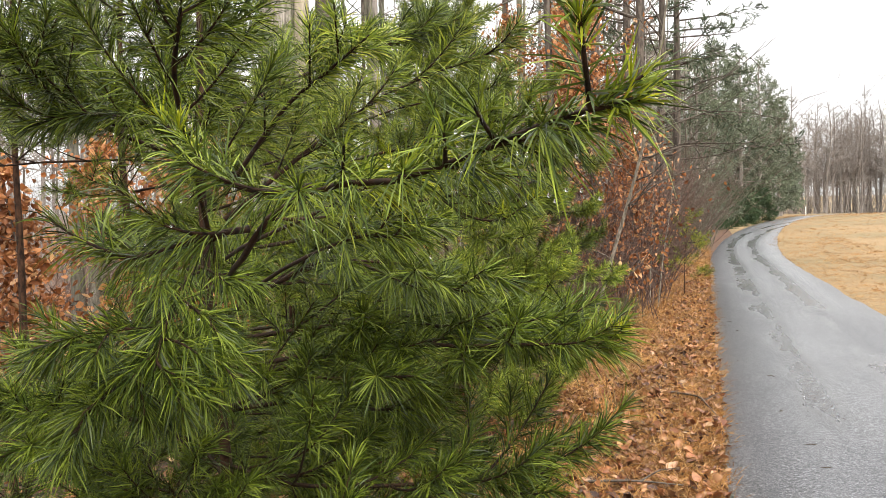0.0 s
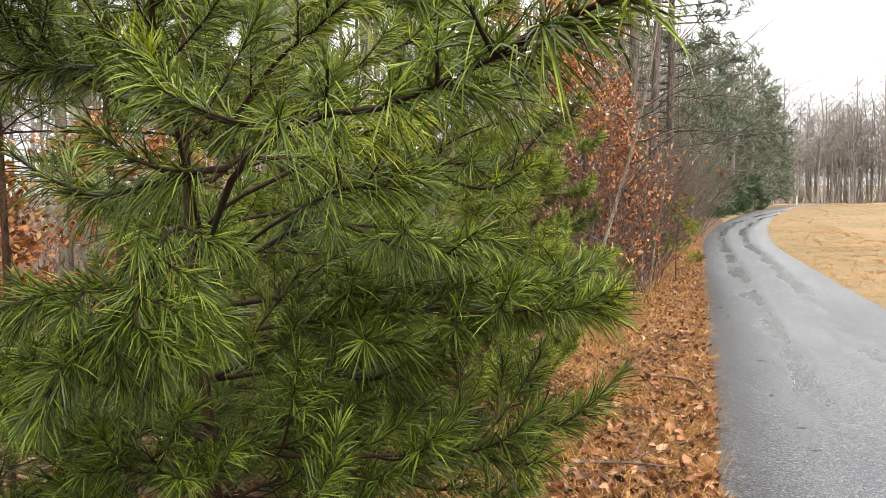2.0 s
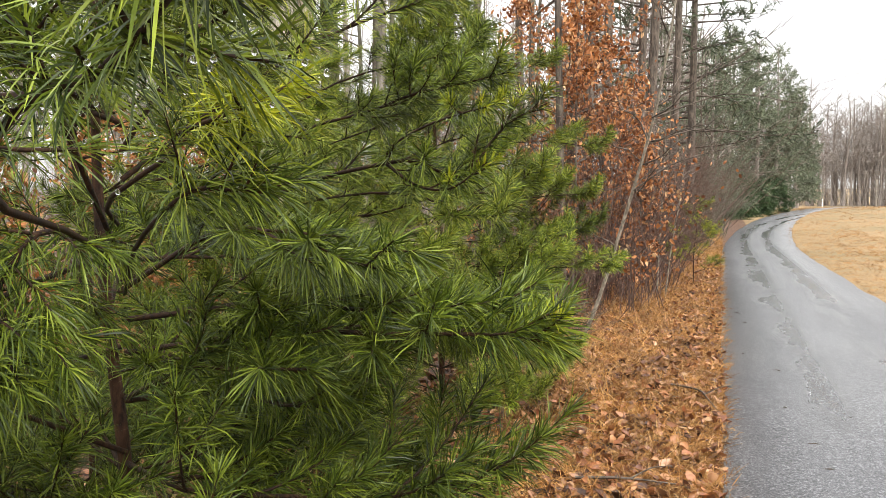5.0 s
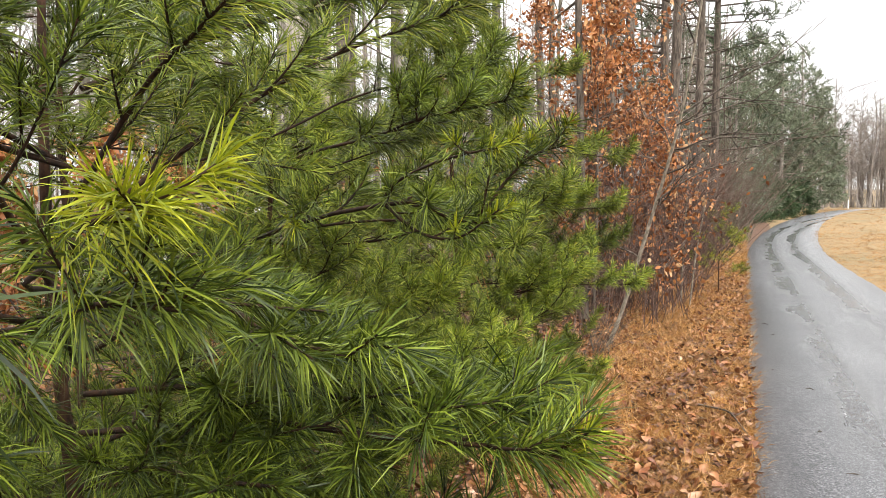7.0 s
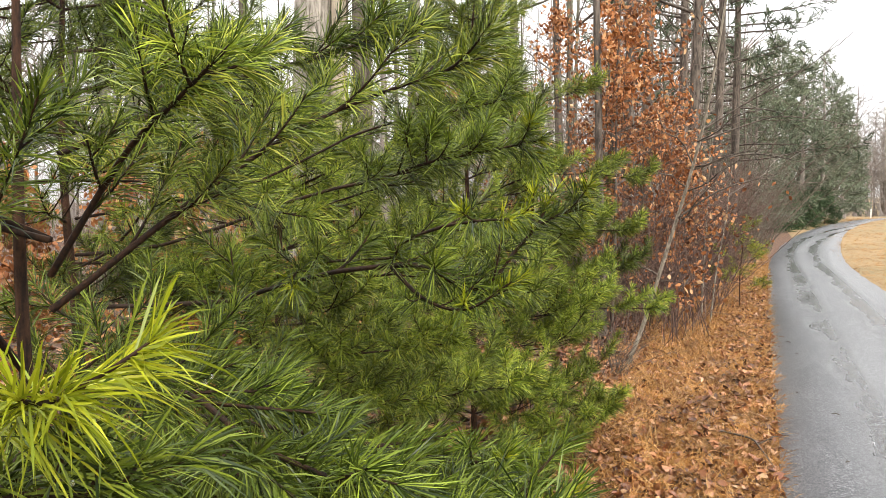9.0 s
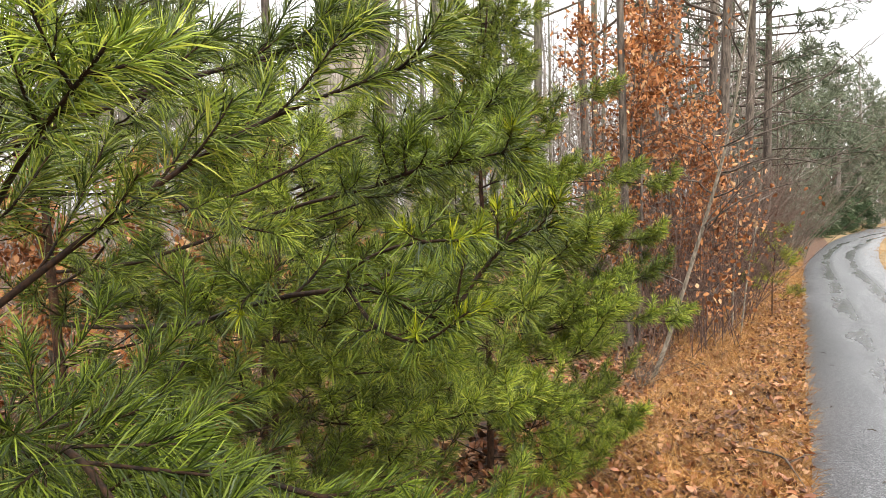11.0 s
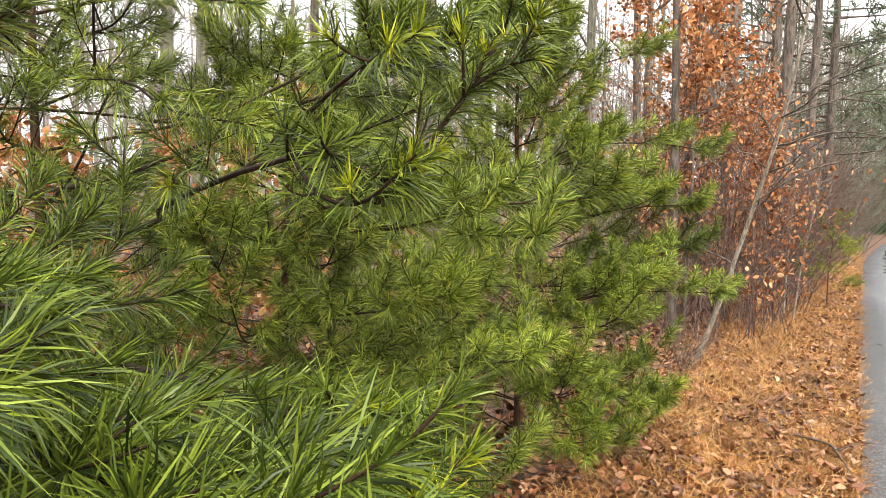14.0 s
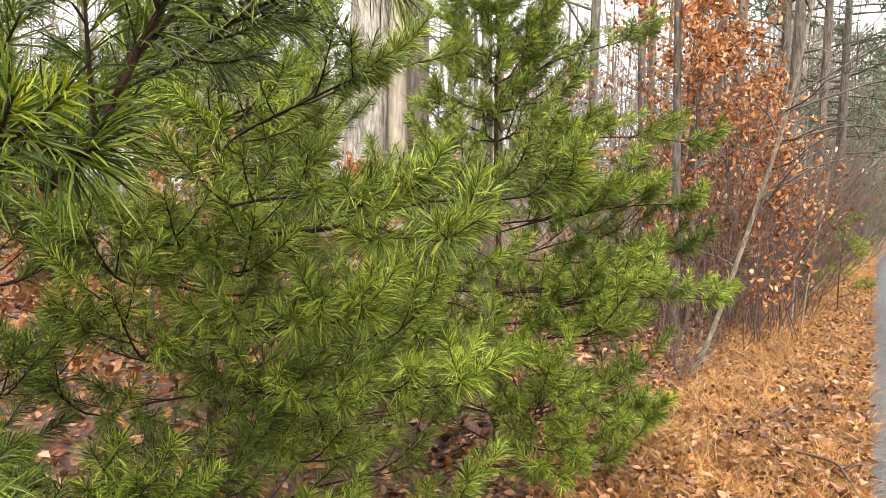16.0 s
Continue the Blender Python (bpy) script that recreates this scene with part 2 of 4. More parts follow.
def tubes(lines, sides=5):
    """Round tapered tubes: lines is a list of (points, radii). Gives corners and quads."""
    vs, qs, base = [], [], 0
    ang = np.arange(sides) * 2 * np.pi / sides
    for pts, rad in lines:
        pts, rad = np.asarray(pts, float), np.asarray(rad, float)
        n = len(pts)
        tan = unit(np.gradient(pts, axis=0))
        ref = np.where(np.abs(tan[:, 2:3]) > 0.8, [[1.0, 0, 0]], [[0, 0, 1.0]])
        a = unit(np.cross(tan, ref))
        b = np.cross(tan, a)
        ring = pts[:, None] + rad[:, None, None] * (np.cos(ang)[None, :, None] * a[:, None] + np.sin(ang)[None, :, None] * b[:, None])
        vs.append(ring.reshape(-1, 3))
        i = np.arange(n - 1)[:, None] * sides
        j = np.arange(sides)[None]
        k = (j + 1) % sides
        qs.append(np.stack([i + j, i + k, i + sides + k, i + sides + j], -1).reshape(-1, 4) + base)
        base += n * sides
    return np.vstack(vs), np.vstack(qs)


def needle_arrays(p, d, length, width, droop, rng, fine=True):
    """Thin bent tapering needles from the points p along d, in three pieces or, if not fine, two."""
    n = len(p)
    side = unit(np.cross(d, unit(rng.normal(size=(n, 3)))))
    L, w = length[:, None], width[:, None]
    bend = droop[:, None] * np.array([[0, 0, 1.0]]) + 0.12 * L * np.cross(side, d) * rng.normal(size=(n, 1))
    t = p + d * L + bend
    rows = [p - side * w * 0.35, p + side * w * 0.35]
    for f, k in ((0.4, 0.5), (0.75, 0.42)) if fine else ((0.6, 0.5),):
        m = p + d * L * f + bend * f * f
        rows += [m - side * w * k, m + side * w * k]
    rows.append(t)
    k = len(rows)
    o = np.arange(n)[:, None] * k
    q = np.concatenate([o + np.array([[j, j + 1, j + 3, j + 2]]) for j in range(0, k - 3, 2)])
    tr = o + np.array([[k - 3, k - 2, k - 1]])
    return np.stack(rows, 1).reshape(-1, 3), tr, q


def leaf_arrays(p, d, nrm, length, width, curl):
    """Folded, curled leaves of six triangles."""
    d = unit(d)
    s = unit(np.cross(d, nrm))
    u = np.cross(s, d)
    L, w, c = length[:, None], width[:, None], curl[:, None]
    mid = p + d * L * 0.5 - u * c * L * 0.15
    tip = p + d * L + u * c * L * 0.25
    a = p + d * L * 0.32 + s * w * 0.5 + u * c * w * 0.5
    b = p + d * L * 0.32 - s * w * 0.5 + u * c * w * 0.5
    a2 = p + d * L * 0.7 + s * w * 0.38 + u * c * w * 0.6
    b2 = p + d * L * 0.7 - s * w * 0.38 + u * c * w * 0.4
    v = np.stack([p, a, b, mid, a2, b2, tip], 1).reshape(-1, 3)
    o = np.arange(len(p))[:, None] * 7
    tr = np.concatenate([o + np.array([t]) for t in ([0, 3, 1], [0, 2, 3], [1, 3, 4], [3, 2, 5], [4, 3, 6], [3, 5, 6])])
    return v, tr


# ---- ground and road ----
ROAD = [(1.27, -40), (1.27, -10), (1.27, 8), (1.27, 22), (1.48, 31), (2.2, 41), (3.6, 53), (6.2, 68), (10.5, 86), (16.5, 104), (24, 122), (34, 145)]
HALF = 1.15


def rise(x, y):
    """Height of the ground: flat by the walk, rising gently far off and over the field."""
    x, y = np.asarray(x, float), np.asarray(y, float)
    r = 0.021 * np.maximum(0, y - 28) - 0.00007 * np.maximum(0, y - 28) ** 2 * (y < 178) - (y >= 178) * 1.575
    hump = 0.9 * np.exp(-((x - 22) / 14) ** 2 - ((y - 62) / 30) ** 2)
    dip = -0.05 * np.clip((-1.4 - x) / 2, 0, 1)
    return r + hump + dip


def build_ground():
    xs = np.concatenate([np.linspace(-1500, -70, 8), np.linspace(-60, -10, 16), np.linspace(-9, 12, 64), np.linspace(13, 70, 30), np.linspace(90, 1500, 8)])
    ys = np.concatenate([np.linspace(-1500, -40, 8), np.linspace(-30, 0, 20), np.linspace(0.5, 30, 70), np.linspace(31, 170, 60), np.linspace(200, 2500, 8)])
    X, Y = np.meshgrid(xs, ys)
    Z = rise(X, Y)
    near = (np.abs(X) < 60) & (Y < 170) & (Y > -30)
    bumpy = np.array([noise.noise((x * 1.7, y * 1.7, 0.3)) for x, y in zip(X.ravel(), Y.ravel())]).reshape(X.shape)
    dist = np.min([np.hypot(X - cx, Y - cy) for cx, cy in spline(ROAD, 90)], axis=0)
    Z = Z + np.where(near, bumpy * 0.05 * np.clip((dist - 1.0) / 1.5, 0, 1), 0) - 0.04 * (dist < 1.15)
    v = np.stack([X, Y, Z], -1).reshape(-1, 3)
    ny, nx = X.shape
    i = (np.arange(ny - 1)[:, None] * nx + np.arange(nx - 1)[None]).ravel()
    ob = new("ground", raw_mesh("ground", v, None, np.stack([i, i + 1, i + nx + 1, i + nx], -1), True))
    ob.data.materials.append(M["ground"])
    tagged(ob, "leaf-strewn verge, woodland floor and dry tan field", "ground", kind="structure")


def build_road():
    line = spline(ROAD, 220)
    tan = unit(np.gradient(line, axis=0))
    nrm = np.stack([tan[:, 1], -tan[:, 0]], -1)
    rng = np.random.default_rng(5)
    across = np.array([-1, -0.995, -0.5, 0, 0.5, 0.995, 1]) * HALF
    rows = []
    for k, a in enumerate(across):
        jit = rng.normal(0, 0.018, len(line)) if abs(a) > 1 else 0
        q = line + nrm * (a + jit * 1.0 if np.ndim(jit) == 0 else (a + jit)[:, None])
        z = rise(q[:, 0], q[:, 1]) + 0.012 + 0.025 * (1 - (a / HALF) ** 2) - (0.07 if k in (0, 6) else 0)
        rows.append(np.column_stack([q, z]))
    v = np.stack(rows, 1).reshape(-1, 3)
    n, c = len(line), len(across)
    i = (np.arange(n - 1)[:, None] * c + np.arange(c - 1)[None]).ravel()
    ob = new("road", raw_mesh("road", v, None, np.stack([i, i + 1, i + c + 1, i + c], -1), True))
    ob.data.materials.append(M["road"])
    tagged(ob, "narrow wet grey asphalt path curving away between woods and field", "path", kind="structure")


build_ground()
build_road()


# ---- pines beside the walk ----
def shoots_from(main, rng, spread, count, up, start=0.25):
    """Side shoots that leave a limb alternately and curve upward at their ends."""
    out = []
    n = len(main)
    tan = unit(np.gradient(main, axis=0))
    for k in range(count):
        f = start + (1 - start) * (k + rng.uniform(0.1, 0.9)) / count
        i = min(int(f * (n - 1)), n - 2)
        t = tan[i]
        h = unit(np.cross(t, [0, 0, 1.0])) * (1 if k % 2 else -1)
        d = unit(t * rng.uniform(0.55, 0.95) + h * rng.uniform(0.45, 0.9) + np.array([0, 0, rng.normal(0.08, 0.22)]))
        L = spread * rng.uniform(0.55, 1.1) * (1.15 - 0.65 * f)
        s = np.linspace(0, 1, 6)[:, None]
        out.append(main[i] + d * L * s + np.array([0, 0, 1.0]) * up * L * s ** 2 + rng.normal(0, 0.012, (1, 3)) * s)
    return out


def clothe(lines, rng, density, nlen, width, tuft=0.17, droop=-0.012):
    """Needles in pairs round the young end of each shoot; the older wood behind is bare."""
    P, D, L = [], [], []
    for pts in lines:
        seg = np.linalg.norm(np.diff(pts, axis=0), axis=1)
        total = seg.sum()
        bear = min(total * 0.93, tuft * rng.uniform(0.75, 1.25))
        n = max(6, int(density * bear / 2))
        w = rng.random(n) ** 0.85
        u = 1 - bear / total * (1 - w)
        cum = np.concatenate([[0], np.cumsum(seg)]) / total
        p = np.stack([np.interp(u, cum, pts[:, a]) for a in range(3)], -1)
        tan = unit(np.gradient(pts, axis=0))
        t = unit(np.stack([np.interp(u, cum, tan[:, a]) for a in range(3)], -1))
        r = unit(np.cross(t, rng.normal(size=(n, 3))))
        al = np.radians(rng.normal(48, 10, n) * (1 - 0.6 * w ** 5))
        d = t * np.cos(al)[:, None] + r * np.sin(al)[:, None]
        l = nlen * rng.uniform(0.7, 1.15, n) * (1 - 0.25 * w ** 8)
        for _ in range(2):
            P.append(p)
            D.append(d + rng.normal(0, 0.11, (n, 3)))
            L.append(l * rng.uniform(0.92, 1.05, n))
    P, D, L = np.vstack(P), unit(np.vstack(D)), np.concatenate(L)
    return needle_arrays(P, D, L, rng.uniform(0.8, 1.2, len(L)) * width, rng.normal(droop, 0.008, len(L)), rng, width < 0.0018)


bm = bmesh.new()
bmesh.ops.create_icosphere(bm, subdivisions=2, radius=0.0012, matrix=Matrix.Diagonal((1, 1, 1.25, 1)))
DROP = bpy.data.meshes.new("water_drop")
bm.to_mesh(DROP)
bm.free()
DROP.shade_smooth()
DROP.materials.append(M["drop"])


def limb(tree, base, guide, rng, spread=0.3, count=9, density=1250, nlen=0.066, width=0.0018, up=0.35, r0=0.0055, start=0.12, mat="needle", tip=False, sub=1, drops=0, droop=-0.012, tuft=0.17):
    """One limb with its shoots and needles, a part of its pine."""
    main = spline(np.asarray(guide, float) - np.asarray(base), 14)
    first = shoots_from(main, rng, spread, count, up, start)
    second = [s for f in first for s in shoots_from(f, rng, spread * 0.5, sub, up, 0.3)] if sub else []
    wood = [(main, np.linspace(r0, r0 * 0.4, len(main)))]
    wood += [(s, np.linspace(r0 * 0.5, r0 * 0.25, len(s))) for s in first] + [(s, np.linspace(r0 * 0.32, r0 * 0.2, len(s))) for s in second]
    v, q = tubes(wood, 5)
    ob = child("limb", raw_mesh("limb", v, None, q, True), M["pine_twig"], tree)
    v, tr, q = clothe([main] + first + second, rng, density, nlen, width, tuft, droop)
    each = v.reshape(-1, 7 if width < 0.0018 else 5, 3)
    ends_at = each[:, -1]
    low = np.where(each[:, 0, 2] > ends_at[:, 2] + 0.012)[0]
    for k in rng.permutation(low)[:drops]:
        d = child("water_drop", DROP, M["drop"], ob)
        d.location = tuple(ends_at[k] - [0, 0, 0.001])
    tagged(child("needles", raw_mesh("needles", v, tr, q), M[mat], ob), kind="stuff")
    if tip:
        ends = [s[-3:] for s in [main] + first[-2:]]
        v, tr, q = clothe(ends, rng, 1500, nlen * 0.5, width, 0.03, 0.0)
        tagged(child("young_tip", raw_mesh("young_tip", v, tr, q), M["needle_tip"], ob, "yellow-green new needles at the tips"), kind="stuff")
    return ob


def pine(base, top, label, seed, guides, extra, r=0.024, spread=0.32, reach=0.9, nlen=0.066, density=950, width=0.0019, mat="needle", zlow=0.25, keep=None):
    """A young pine: a slim trunk, limbs given by guide points, and others in whorls between."""
    rng = np.random.default_rng(seed)
    base, top = np.array(base, float), np.array(top, float)
    tree = thing("young_pine", label, "pine tree", tuple(base), "young pines beside the path")
    H = top[2] - base[2]
    line = spline([base - base - [0, 0, 0.1], (top - base) * 0.35 + rng.normal(0, 0.02, 3), (top - base) * 0.7 + rng.normal(0, 0.025, 3), top - base], 20)
    v, q = tubes([(line, np.linspace(r, r * 0.25, 20))], 9)
    child("trunk", raw_mesh("trunk", v, None, q, True), M["pine_bark"], tree)
    for g in guides:
        limb(tree, base, g["p"], rng, mat=g.get("mat", mat), **{k: w for k, w in g.items() if k not in ("p", "mat")})
    for k in range(extra):
        f = zlow / H + (1 - zlow / H) * (k + rng.uniform(0.2, 0.8)) / extra
        i = int(f * 19)
        p0 = base + line[i]
        az = k * 2.4 + rng.uniform(-0.4, 0.4)
        fit_in = keep(az % (2 * np.pi), p0[2]) if keep else 1.0
        if not fit_in:
            continue
        Lr = fit_in * reach * (1.1 - 0.75 * f) * rng.uniform(0.75, 1.15)
        d = np.array([np.cos(az), np.sin(az), 0])
        sag = rng.uniform(-0.05, 0.3)
        limb(tree, base, [p0, p0 + d * Lr * 0.4 + [0, 0, Lr * sag * 0.5], p0 + d * Lr * 0.75 + [0, 0, Lr * sag * 0.8], p0 + d * Lr + [0, 0, Lr * (sag + 0.22)]], rng,
             spread=spread, count=max(5, int(Lr * 13)), start=0.12, density=density, nlen=nlen, width=width, mat=mat)
    return tree


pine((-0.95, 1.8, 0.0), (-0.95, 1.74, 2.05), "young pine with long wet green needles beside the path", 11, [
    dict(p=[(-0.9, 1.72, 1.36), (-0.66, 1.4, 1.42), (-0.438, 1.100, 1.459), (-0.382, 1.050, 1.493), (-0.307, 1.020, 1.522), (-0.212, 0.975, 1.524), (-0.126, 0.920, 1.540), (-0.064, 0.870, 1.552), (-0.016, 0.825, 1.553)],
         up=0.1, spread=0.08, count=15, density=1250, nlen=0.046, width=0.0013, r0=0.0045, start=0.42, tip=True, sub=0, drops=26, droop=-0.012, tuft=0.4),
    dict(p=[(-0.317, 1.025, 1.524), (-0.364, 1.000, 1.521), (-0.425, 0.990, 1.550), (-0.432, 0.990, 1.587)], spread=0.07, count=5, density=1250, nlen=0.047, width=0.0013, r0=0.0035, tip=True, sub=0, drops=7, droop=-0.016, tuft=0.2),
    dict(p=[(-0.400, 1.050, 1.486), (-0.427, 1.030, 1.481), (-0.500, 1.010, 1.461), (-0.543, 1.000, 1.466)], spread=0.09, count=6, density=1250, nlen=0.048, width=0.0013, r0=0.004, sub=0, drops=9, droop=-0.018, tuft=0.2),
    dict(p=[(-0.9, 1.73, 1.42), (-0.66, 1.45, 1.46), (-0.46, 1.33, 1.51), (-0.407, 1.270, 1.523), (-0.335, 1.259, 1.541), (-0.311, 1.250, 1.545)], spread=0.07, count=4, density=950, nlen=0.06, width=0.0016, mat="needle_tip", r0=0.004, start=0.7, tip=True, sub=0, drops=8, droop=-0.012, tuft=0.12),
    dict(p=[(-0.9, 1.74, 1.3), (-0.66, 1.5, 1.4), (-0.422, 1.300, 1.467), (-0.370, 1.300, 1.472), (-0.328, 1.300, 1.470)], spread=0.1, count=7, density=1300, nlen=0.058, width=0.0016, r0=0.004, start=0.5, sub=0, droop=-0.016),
    dict(p=[(-0.92, 1.76, 1.5), (-0.757, 1.900, 1.674), (-0.616, 2.000, 1.787), (-0.390, 2.100, 1.879)], spread=0.18, count=8, mat="needle_mid"),
    dict(p=[(-0.92, 1.76, 1.55), (-0.773, 1.750, 1.711), (-0.659, 1.720, 1.772), (-0.559, 1.700, 1.829)], spread=0.16, count=7, mat="needle_mid"),
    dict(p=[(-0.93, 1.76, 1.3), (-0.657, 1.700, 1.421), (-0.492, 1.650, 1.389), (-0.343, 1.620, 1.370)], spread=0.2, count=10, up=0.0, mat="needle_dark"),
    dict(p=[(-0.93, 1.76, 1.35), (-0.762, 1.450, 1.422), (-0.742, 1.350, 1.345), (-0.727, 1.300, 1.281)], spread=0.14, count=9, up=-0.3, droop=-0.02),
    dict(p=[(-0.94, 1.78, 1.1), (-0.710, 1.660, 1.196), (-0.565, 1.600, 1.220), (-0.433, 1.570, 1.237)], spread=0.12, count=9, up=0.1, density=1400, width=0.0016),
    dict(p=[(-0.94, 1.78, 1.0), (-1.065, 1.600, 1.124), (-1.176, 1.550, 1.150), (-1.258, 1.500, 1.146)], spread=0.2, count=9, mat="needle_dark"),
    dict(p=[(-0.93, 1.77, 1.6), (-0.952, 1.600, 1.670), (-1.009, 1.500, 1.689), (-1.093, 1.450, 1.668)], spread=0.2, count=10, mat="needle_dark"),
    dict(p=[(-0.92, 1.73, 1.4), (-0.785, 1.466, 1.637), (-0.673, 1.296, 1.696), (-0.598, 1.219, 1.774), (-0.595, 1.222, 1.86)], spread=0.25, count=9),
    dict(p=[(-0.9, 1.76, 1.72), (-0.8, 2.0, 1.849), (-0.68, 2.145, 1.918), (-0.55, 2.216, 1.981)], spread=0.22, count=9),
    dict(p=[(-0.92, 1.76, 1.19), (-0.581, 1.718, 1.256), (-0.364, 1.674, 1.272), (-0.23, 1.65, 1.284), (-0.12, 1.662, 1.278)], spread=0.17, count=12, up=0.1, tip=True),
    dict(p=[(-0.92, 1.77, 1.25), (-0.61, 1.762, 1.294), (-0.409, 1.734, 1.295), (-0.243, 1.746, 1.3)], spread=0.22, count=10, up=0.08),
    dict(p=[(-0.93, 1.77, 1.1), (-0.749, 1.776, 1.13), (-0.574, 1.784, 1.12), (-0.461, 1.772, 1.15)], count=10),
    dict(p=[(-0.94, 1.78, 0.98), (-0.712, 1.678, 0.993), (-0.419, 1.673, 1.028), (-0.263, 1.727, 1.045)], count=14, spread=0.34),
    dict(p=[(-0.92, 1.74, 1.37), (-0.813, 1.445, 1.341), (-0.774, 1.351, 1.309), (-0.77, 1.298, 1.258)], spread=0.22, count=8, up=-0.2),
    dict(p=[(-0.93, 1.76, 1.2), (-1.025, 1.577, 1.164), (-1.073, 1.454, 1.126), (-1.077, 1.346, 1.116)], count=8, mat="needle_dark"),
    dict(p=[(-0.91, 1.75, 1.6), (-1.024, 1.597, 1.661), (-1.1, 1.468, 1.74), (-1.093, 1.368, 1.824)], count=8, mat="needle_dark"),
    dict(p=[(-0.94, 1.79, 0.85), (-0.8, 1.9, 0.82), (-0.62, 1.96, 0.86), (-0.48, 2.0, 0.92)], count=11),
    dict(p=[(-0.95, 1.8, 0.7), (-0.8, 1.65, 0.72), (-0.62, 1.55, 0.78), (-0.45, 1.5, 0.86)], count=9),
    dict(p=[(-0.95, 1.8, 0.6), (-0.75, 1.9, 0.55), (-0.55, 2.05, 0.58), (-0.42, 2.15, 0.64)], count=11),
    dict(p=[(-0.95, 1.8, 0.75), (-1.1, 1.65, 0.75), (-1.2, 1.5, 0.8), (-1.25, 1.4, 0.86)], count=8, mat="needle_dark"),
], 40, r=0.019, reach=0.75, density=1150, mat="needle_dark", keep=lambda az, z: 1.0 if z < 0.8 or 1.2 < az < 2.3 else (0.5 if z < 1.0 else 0))

